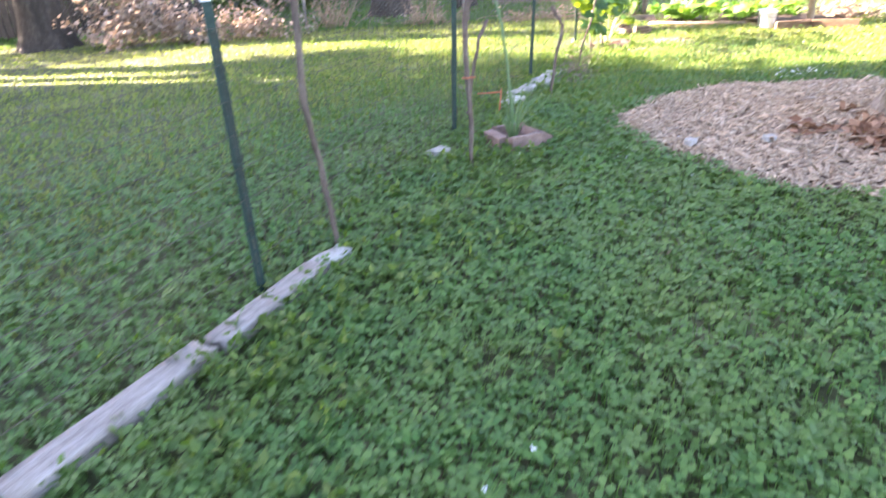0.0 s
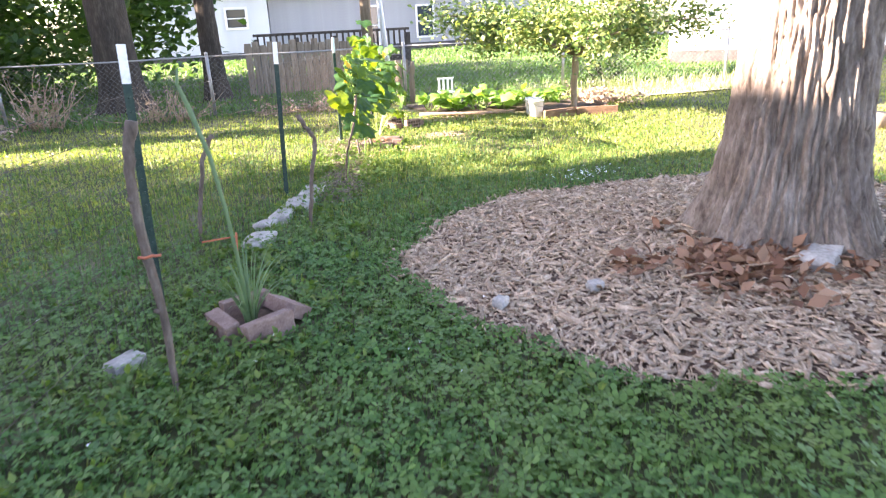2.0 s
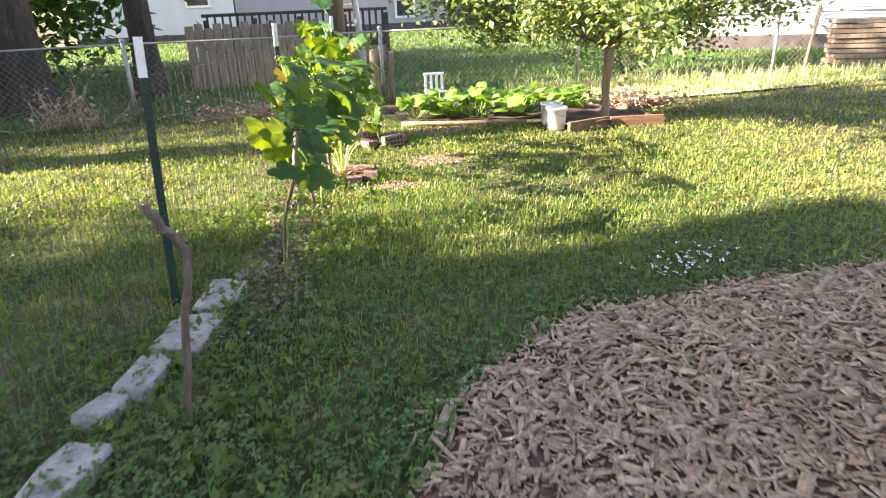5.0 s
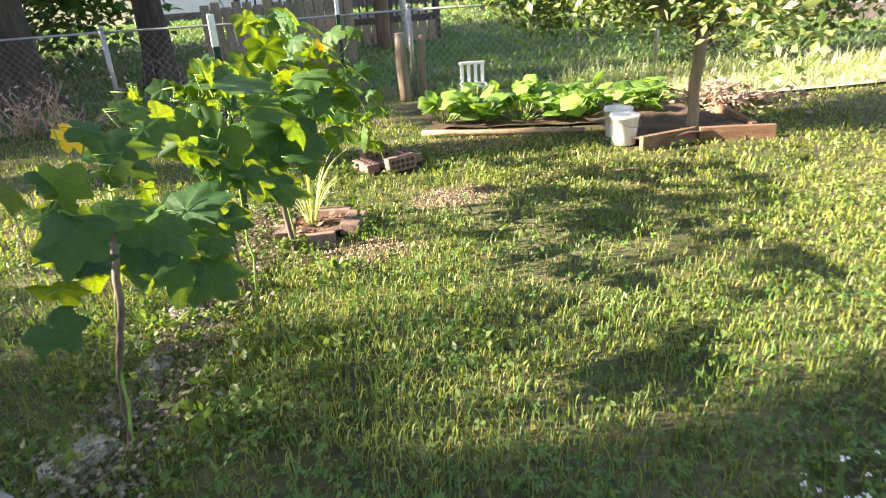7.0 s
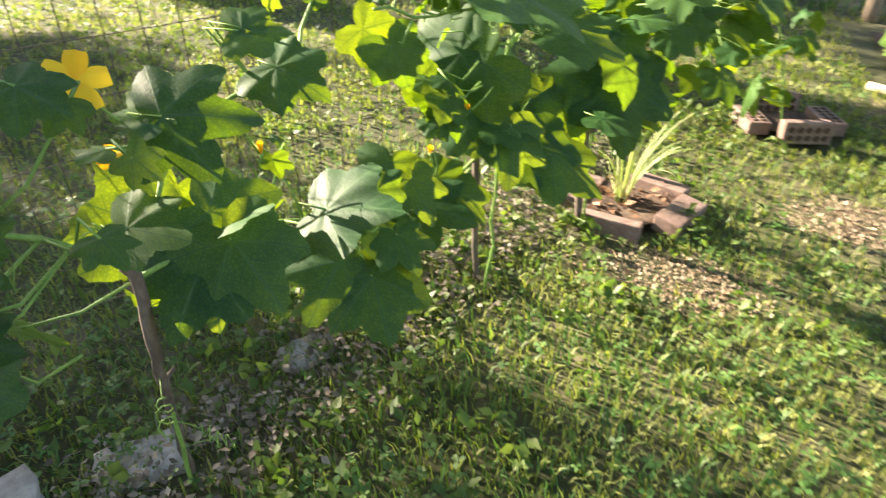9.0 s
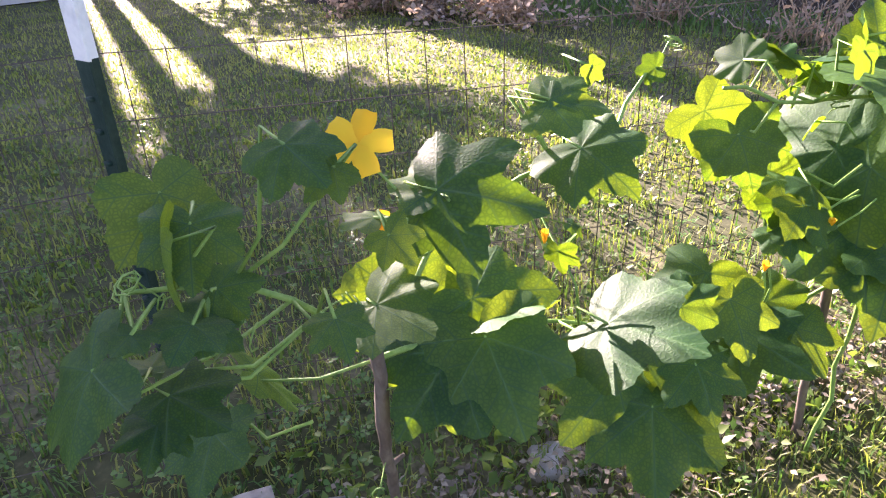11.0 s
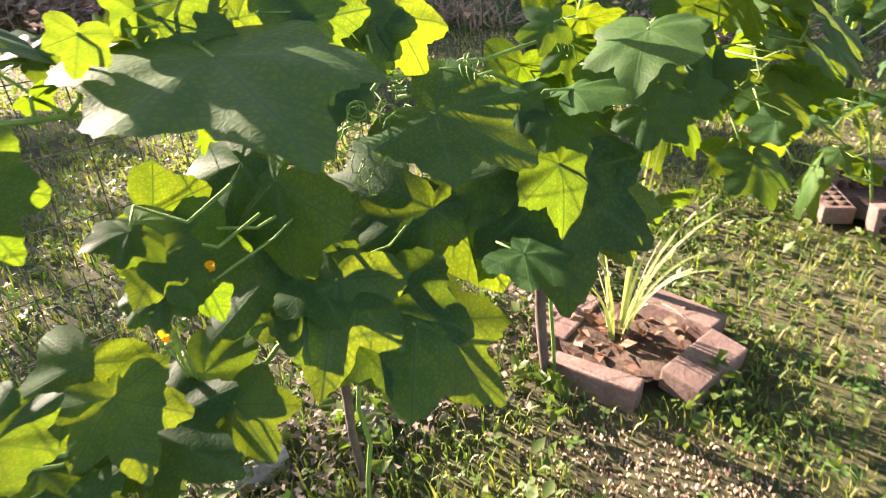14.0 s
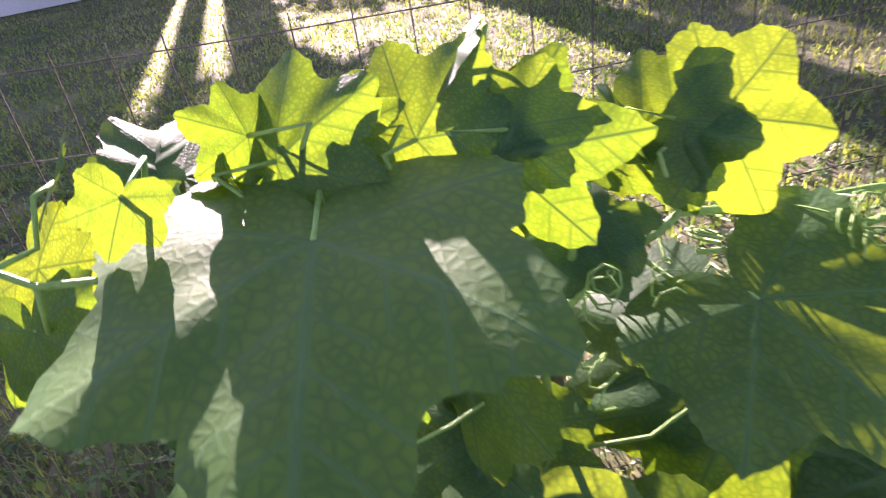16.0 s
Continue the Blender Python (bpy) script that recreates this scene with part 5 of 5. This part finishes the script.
bag = thing("trash_bag", "full white plastic bag slumped on the wood chips", "bag", 3.47, 3.02, 0.03)
bm = bmesh.new()
bmesh.ops.create_icosphere(bm, subdivisions=5, radius=1)
for v in bm.verts:
    c = v.co.copy()
    w = 1 + 0.13 * noise.noise(c * 1.9) + 0.07 * abs(noise.noise(c * 4.5)) + 0.03 * abs(noise.noise(c * 11))
    squash = 1.0 - 0.3 * max(0, c.z) ** 2
    v.co = Vector((c.x * 0.27 * w * squash, c.y * 0.25 * w * squash, max(0.0, 0.25 + c.z * 0.29 * w)))
part("sack", bm, M_BAG, bag)
bm = bmesh.new()
tube(bm, [(0, 0, 0.5), (0.01, 0, 0.56), (0.03, 0.01, 0.6), (0.06, 0.02, 0.65)], [0.08, 0.03, 0.035, 0.07], 16, 0.5, 3)
part("gathered_neck", bm, M_BAG, bag)

for k, (sx, sy, r, h) in enumerate([(6.72, 5.98, 0.13, 0.14), (6.85, 5.62, 0.15, 0.11)]):
    bm = bmesh.new()
    tube(bm, [(0, 0, -0.02), (0, 0, h * 0.5), (0, 0, h)], [r * 1.05, r, r * 0.97], 20, 0.12, k)
    ob = part("log_stump", bm, M_OLDWOOD)
    ob.matrix_basis = pose(sx, sy, 0)
    tagged(ob, "short sawn log standing on the lawn", "log", group="sawn logs")

# small white flowers at the mulch's rim
rng2 = np.random.default_rng(5)
fp = np.stack([rng2.normal(3.15, 0.16, 70), rng2.normal(5.53, 0.07, 70)], 1)
v, f = clovers(rng2, np.concatenate([fp, np.stack([rng2.uniform(-1, 2, 16), rng2.uniform(1, 5.5, 16)], 1)]), 0.009, 0.075)
tagged(new("clover_flowers", array_mesh("clover_flowers", v, f, M_WHITE)), "tiny white flowers scattered in the clover", "flowers", kind="stuff")

# ---- far beds: squash, buckets, boards, apple tree ----
def bucket(x, y, turn, label, tilt=0):
    t = thing("bucket", label, "bucket", x, y, 0, turn, "white buckets")
    bm = bmesh.new()
    prof = [(0.082, 0.0), (0.085, 0.004), (0.1, 0.19), (0.106, 0.19), (0.106, 0.205), (0.1, 0.21), (0.094, 0.205), (0.08, 0.012)]
    rings = [[bm.verts.new((r * math.cos(a), r * math.sin(a), z)) for a in [2 * math.pi * k / 28 for k in range(28)]] for r, z in prof]
    for a, b in zip(rings, rings[1:]):
        for k in range(28):
            bm.faces.new((a[k], a[(k + 1) % 28], b[(k + 1) % 28], b[k]))
    bm.faces.new(rings[0][::-1])
    bm.faces.new(rings[-1])
    part("pail", bm, M_BUCKET, t)
    part("bail_handle", tube(bmesh.new(), [(0.106 * math.cos(a), -0.02 - 0.09 * math.sin(a), 0.19 - 0.06 * math.sin(a)) for a in [math.pi * k / 12 for k in range(13)]], 0.0025, 6), M_WIRE, t, "thin wire handle")
    t.matrix_basis = pose(x, y, 0, 0, tilt, turn)
    return t


bucket(4.4, 8.72, 20, "white plastic bucket on the grass by the raised bed")
bucket(4.48, 8.94, 140, "white plastic bucket behind another, by the bed")
raised_bed = thing("raised_bed", "low brown timber-edged bed round a small tree", "garden bed", 4.86, 8.55)
for bx, by, bl, a in ((-0.22, -0.02, 0.48, 8), (0.27, -0.1, 0.52, -20), (0.55, 0.3, 0.8, 72)):
    b = part("edge_board", box(bmesh.new(), 0, 0, 0.04, bl, 0.04, 0.11, 0.006), M_TIMBER, raised_bed, "", False)
    b.matrix_basis = pose(bx, by, 0, 0, 0, a)
bm = bmesh.new()
bmesh.ops.create_grid(bm, x_segments=14, y_segments=14, size=0.46)
for v in bm.verts:
    v.co.z = 0.07 + 0.03 * noise.noise(v.co * 6)
    v.co.y += 0.4
part("soil", bm, M_EARTH, raised_bed, "dark garden soil")

bed_edge = tagged(part("bed_edging", tube(bmesh.new(), bend((3.16, 9.66, 0.03), (4.3, 9.1, 0.03), 6, 0.015, 3), 0.022, 8, 0.15, 2), M_TWIG), "pale round pole edging the squash bed", "edging")
bm = bmesh.new()
bmesh.ops.create_grid(bm, x_segments=24, y_segments=12, size=1)
for v in bm.verts:
    v.co = Vector((4.4 + v.co.x * 1.05, 9.95 - 0.4 * v.co.x + v.co.y * 0.55, 0.012 + 0.02 * noise.noise(v.co * 5)))
tagged(part("bed_soil", bm, M_EARTH), "bare soil of the squash bed", "soil", kind="structure")


def squash_leaf(seed):
    rnd = random.Random(seed)
    bm = bmesh.new()
    segs = 22
    c = bm.verts.new((0, 0, -0.12))
    a = [bm.verts.new((0.5 * math.sin(t) * (1 + 0.06 * math.sin(5 * t)), 0.5 * math.cos(t), 0.02 * math.sin(3 * t + seed))) for t in [2 * math.pi * k / segs for k in range(segs)]]
    b = [bm.verts.new((math.sin(t) * (0.92 + 0.1 * math.cos(5 * t) + 0.05 * math.sin(11 * t)), math.cos(t) * (0.92 + 0.1 * math.cos(5 * t)), -0.15 + 0.1 * math.sin(3 * t + seed))) for t in [2 * math.pi * k / segs for k in range(segs)]]
    for k in range(segs):
        bm.faces.new((c, a[(k + 1) % segs], a[k]))
        bm.faces.new((a[k], a[(k + 1) % segs], b[(k + 1) % segs], b[k]))
    return mesh_of("squash_leaf", bm, M_SQUASH)


SQ = [squash_leaf(s) for s in range(3)]
for k, (sx, sy) in enumerate([(3.45, 10.05), (3.75, 9.85), (4.05, 9.75), (4.35, 9.6), (3.8, 10.3), (4.25, 10.05), (4.65, 9.7), (4.95, 9.45), (4.7, 10.1), (5.2, 9.75)]):
    t = thing("squash_plant", "low squash plant with sunlit yellow-green leaves in its bed", "plant", sx, sy, 0.01, 0, "squash plants")
    rnd = random.Random(k)
    for j in range(19):
        a, r, z = rnd.uniform(0, 6.28), 0.24 * math.sqrt(rnd.random()), rnd.uniform(0.08, 0.24)
        lf = part("leaf", SQ[j % 3], None, t)
        s = rnd.uniform(0.055, 0.1)
        lf.matrix_basis = pose(r * math.cos(a), r * math.sin(a), z, rnd.gauss(0, 22), rnd.gauss(0, 22), rnd.uniform(0, 360)) @ Matrix.Diagonal((s, s, s, 1))
        part("leaf_stalk", tube(bmesh.new(), [(r * 0.3 * math.cos(a), r * 0.3 * math.sin(a), 0), (r * 0.8 * math.cos(a), r * 0.8 * math.sin(a), z * 0.6), (r * math.cos(a), r * math.sin(a), z - 0.005)], 0.004, 5), M_STEM, t)

# small white lattice chair behind the squash
chair = thing("garden_chair", "small white openwork garden chair behind the squash bed", "chair", 3.95, 10.7, 0, -12)
chair.scale = (0.66, 0.66, 0.72)
for bx in (-0.15, -0.05, 0.05, 0.15):
    part("back_slat", box(bmesh.new(), bx, 0.14, 0.38, 0.05, 0.02, 0.26, 0.006), M_WHITE, chair, "", False)
part("back_rail", box(bmesh.new(), 0, 0.14, 0.52, 0.38, 0.026, 0.04, 0.01), M_WHITE, chair, "", False)
part("seat", box(bmesh.new(), 0, 0, 0.25, 0.38, 0.32, 0.03, 0.01), M_WHITE, chair, "", False)
for bx, by in ((-0.16, -0.13), (0.16, -0.13), (-0.16, 0.13), (0.16, 0.13)):
    part("leg", box(bmesh.new(), bx, by, 0.12, 0.035, 0.035, 0.24, 0.006), M_WHITE, chair, "", False)

apple = thing("apple_tree", "small leaning apple tree with pale leaves in a bed", "tree", 4.93, 8.68)
bm = bmesh.new()
trunk = bend((0, 0, -0.05), (0.03, 0.02, 0.72), 7, 0.01, 3)
tube(bm, trunk, [0.05, 0.044, 0.04, 0.04, 0.04, 0.042, 0.044, 0.04], 10, 0.15, 1)
part("trunk", bm, M_OLDWOOD, apple)
rnd = random.Random(12)
tips = []
for k in range(10):
    a = k * 0.63 + rnd.uniform(-0.2, 0.2)
    L = rnd.uniform(1.1, 1.9)
    e = Vector((math.cos(a) * L, math.sin(a) * L, 0.75 + rnd.uniform(0.05, 1.1)))
    pts = bend(trunk[-1], e, 7, 0.05, k + 50, -0.12)
    part("limb", tube(bmesh.new(), pts, [0.028, 0.024, 0.02, 0.017, 0.013, 0.01, 0.007, 0.004], 7, 0.2, k), M_STICK, apple)
    tips += pts[3:]
    for j in range(3):
        s = pts[3 + j]
        e2 = s + Vector((rnd.uniform(-1, 1), rnd.uniform(-1, 1), rnd.uniform(-0.7, 0.6))) * 0.45
        p2 = bend(s, e2, 4, 0.03, k * 9 + j)
        part("twig", tube(bmesh.new(), p2, [0.008, 0.007, 0.005, 0.004, 0.002], 5), M_STICK, apple)
        tips += p2[2:]
tips = [p for p in tips if p.z > 0.6]
part("crown", leaf_cloud("apple_crown", tips, (0.13, 0.13, 0.11), 15000, 0.06, M_APPLELEAF, 6, 0.5, 0.3), None, apple)

# shrub and weeds against the wire fence, dry heaps
rnd = random.Random(33)
shrub = thing("shrub", "dense grey-green shrub against the wire fence", "shrub", 7.3, 11.6)
cl = [(rnd.gauss(0, 0.5), rnd.gauss(0, 0.25), abs(rnd.gauss(0.45, 0.25))) for k in range(40)]
bm = bmesh.new()
for k in range(10):
    tube(bm, bend((0.1 * rnd.uniform(-1, 1), 0, -0.02), cl[k], 4, 0.03, k), [0.02, 0.016, 0.012, 0.008, 0.004], 6)
part("stems", bm, M_DARKBARK, shrub)
part("foliage", leaf_cloud("shrub_foliage", cl, (0.13, 0.13, 0.12), 2600, 0.06, M_TREELEAF, 34), None, shrub)
tall = [(rnd.uniform(5.0, 10.4), 0, 0) for k in range(260)]
vs = np.array([(x, 11.2 - 0.36 * max(0, x - 6) + rnd.gauss(-0.15, 0.12)) for x, _, _ in tall])
v, f = blades(np.random.default_rng(3), np.repeat(vs, 8, 0) + np.random.default_rng(4).normal(0, 0.05, (len(vs) * 8, 2)), 0.2, 0.012)
strip = np.random.default_rng(14).uniform((5.2, -0.5), (10.0, 0.45), (5200, 2))
strip[:, 1] += 10.05 - 0.11 * (strip[:, 0] - 7.4)
v2, f2 = blades(np.random.default_rng(15), strip, 0.1, 0.012)
tagged(new("dry_weeds", array_mesh("dry_weeds", v2, f2, M_LEMON)), "bleached dry weeds on the sandy strip", "weeds", kind="stuff")
tagged(new("tall_weeds", array_mesh("tall_weeds", v, f, M_LEMON)), "tall pale weeds along the wire fence", "weeds", kind="stuff")


def dry_heap(name, label, x, y, w, d, h, n, leaf, seed):
    t = thing(name, label, "brush heap", x, y, 0, 0, "brush heaps")
    r = random.Random(seed)
    cl = []
    for k in range(46):
        p = Vector((r.gauss(0, w * 0.45), r.gauss(0, d * 0.45), 0))
        top = h * math.exp(-(p.x / w) ** 2 - (p.y / d) ** 2) * r.uniform(0.4, 1.15)
        e = p + Vector((r.gauss(0, 0.25), r.gauss(0, 0.2), top))
        part("branch", tube(bmesh.new(), bend(p, e, 4, 0.05, seed * 50 + k), [0.009, 0.008, 0.006, 0.005, 0.003], 5), M_TWIG, t)
        cl += [e, (p + e) / 2]
    part("dead_leaves", leaf_cloud("dead_leaves", cl, (0.09, 0.09, 0.06), n, leaf, M_BRUSHLEAF, seed), None, t)
    return t


dry_heap("brush_heap", "heap of cut branches with pale dead leaves", -4.5, 10.7, 1.0, 0.5, 0.75, 2600, 0.085, 3)
dry_heap("brush_heap", "heap of cut branches with pale dead leaves", -2.9, 10.9, 0.7, 0.4, 0.5, 1000, 0.075, 4)
dry_heap("brush_heap", "tangle of dry vines hanging on the wire fence", -1.7, 11.9, 0.45, 0.25, 0.8, 260, 0.06, 5)
dry_heap("brush_heap", "tangle of dry vines hanging on the wire fence", 0.0, 11.6, 0.6, 0.25, 0.5, 160, 0.06, 6)
dry_heap("brush_heap", "small heap of rust-brown dead leaves by the bed", 5.75, 9.45, 0.35, 0.2, 0.16, 500, 0.07, 7)
dry_heap("brush_heap", "low litter of dry stems along the wire fence", 1.9, 11.4, 0.9, 0.2, 0.16, 320, 0.06, 8)

# leaning stake and stacked planks by the far fence
tagged(part("fence_stake", tube(bmesh.new(), [(9.12, 10.02, -0.05), (9.2, 10.02, 0.5), (9.28, 10.03, 0.95)], [0.025, 0.024, 0.022], 8, 0.15, 3), M_OLDWOOD), "pale wooden stake leaning beside the wire fence", "stake")
plank_stack = thing("plank_stack", "stack of weathered planks beyond the wire fence", "planks", 11.4, 10.6, 0, -35)
for k in range(9):
    part("plank", box(bmesh.new(), 0.03 * math.sin(k * 2.1), 0.02 * math.cos(k * 3), 0.06 + k * 0.075, 1.5 - 0.04 * (k % 3), 0.3, 0.06, 0.006, 3 * math.sin(k * 1.7)), M_OLDWOOD, plank_stack, "", False)
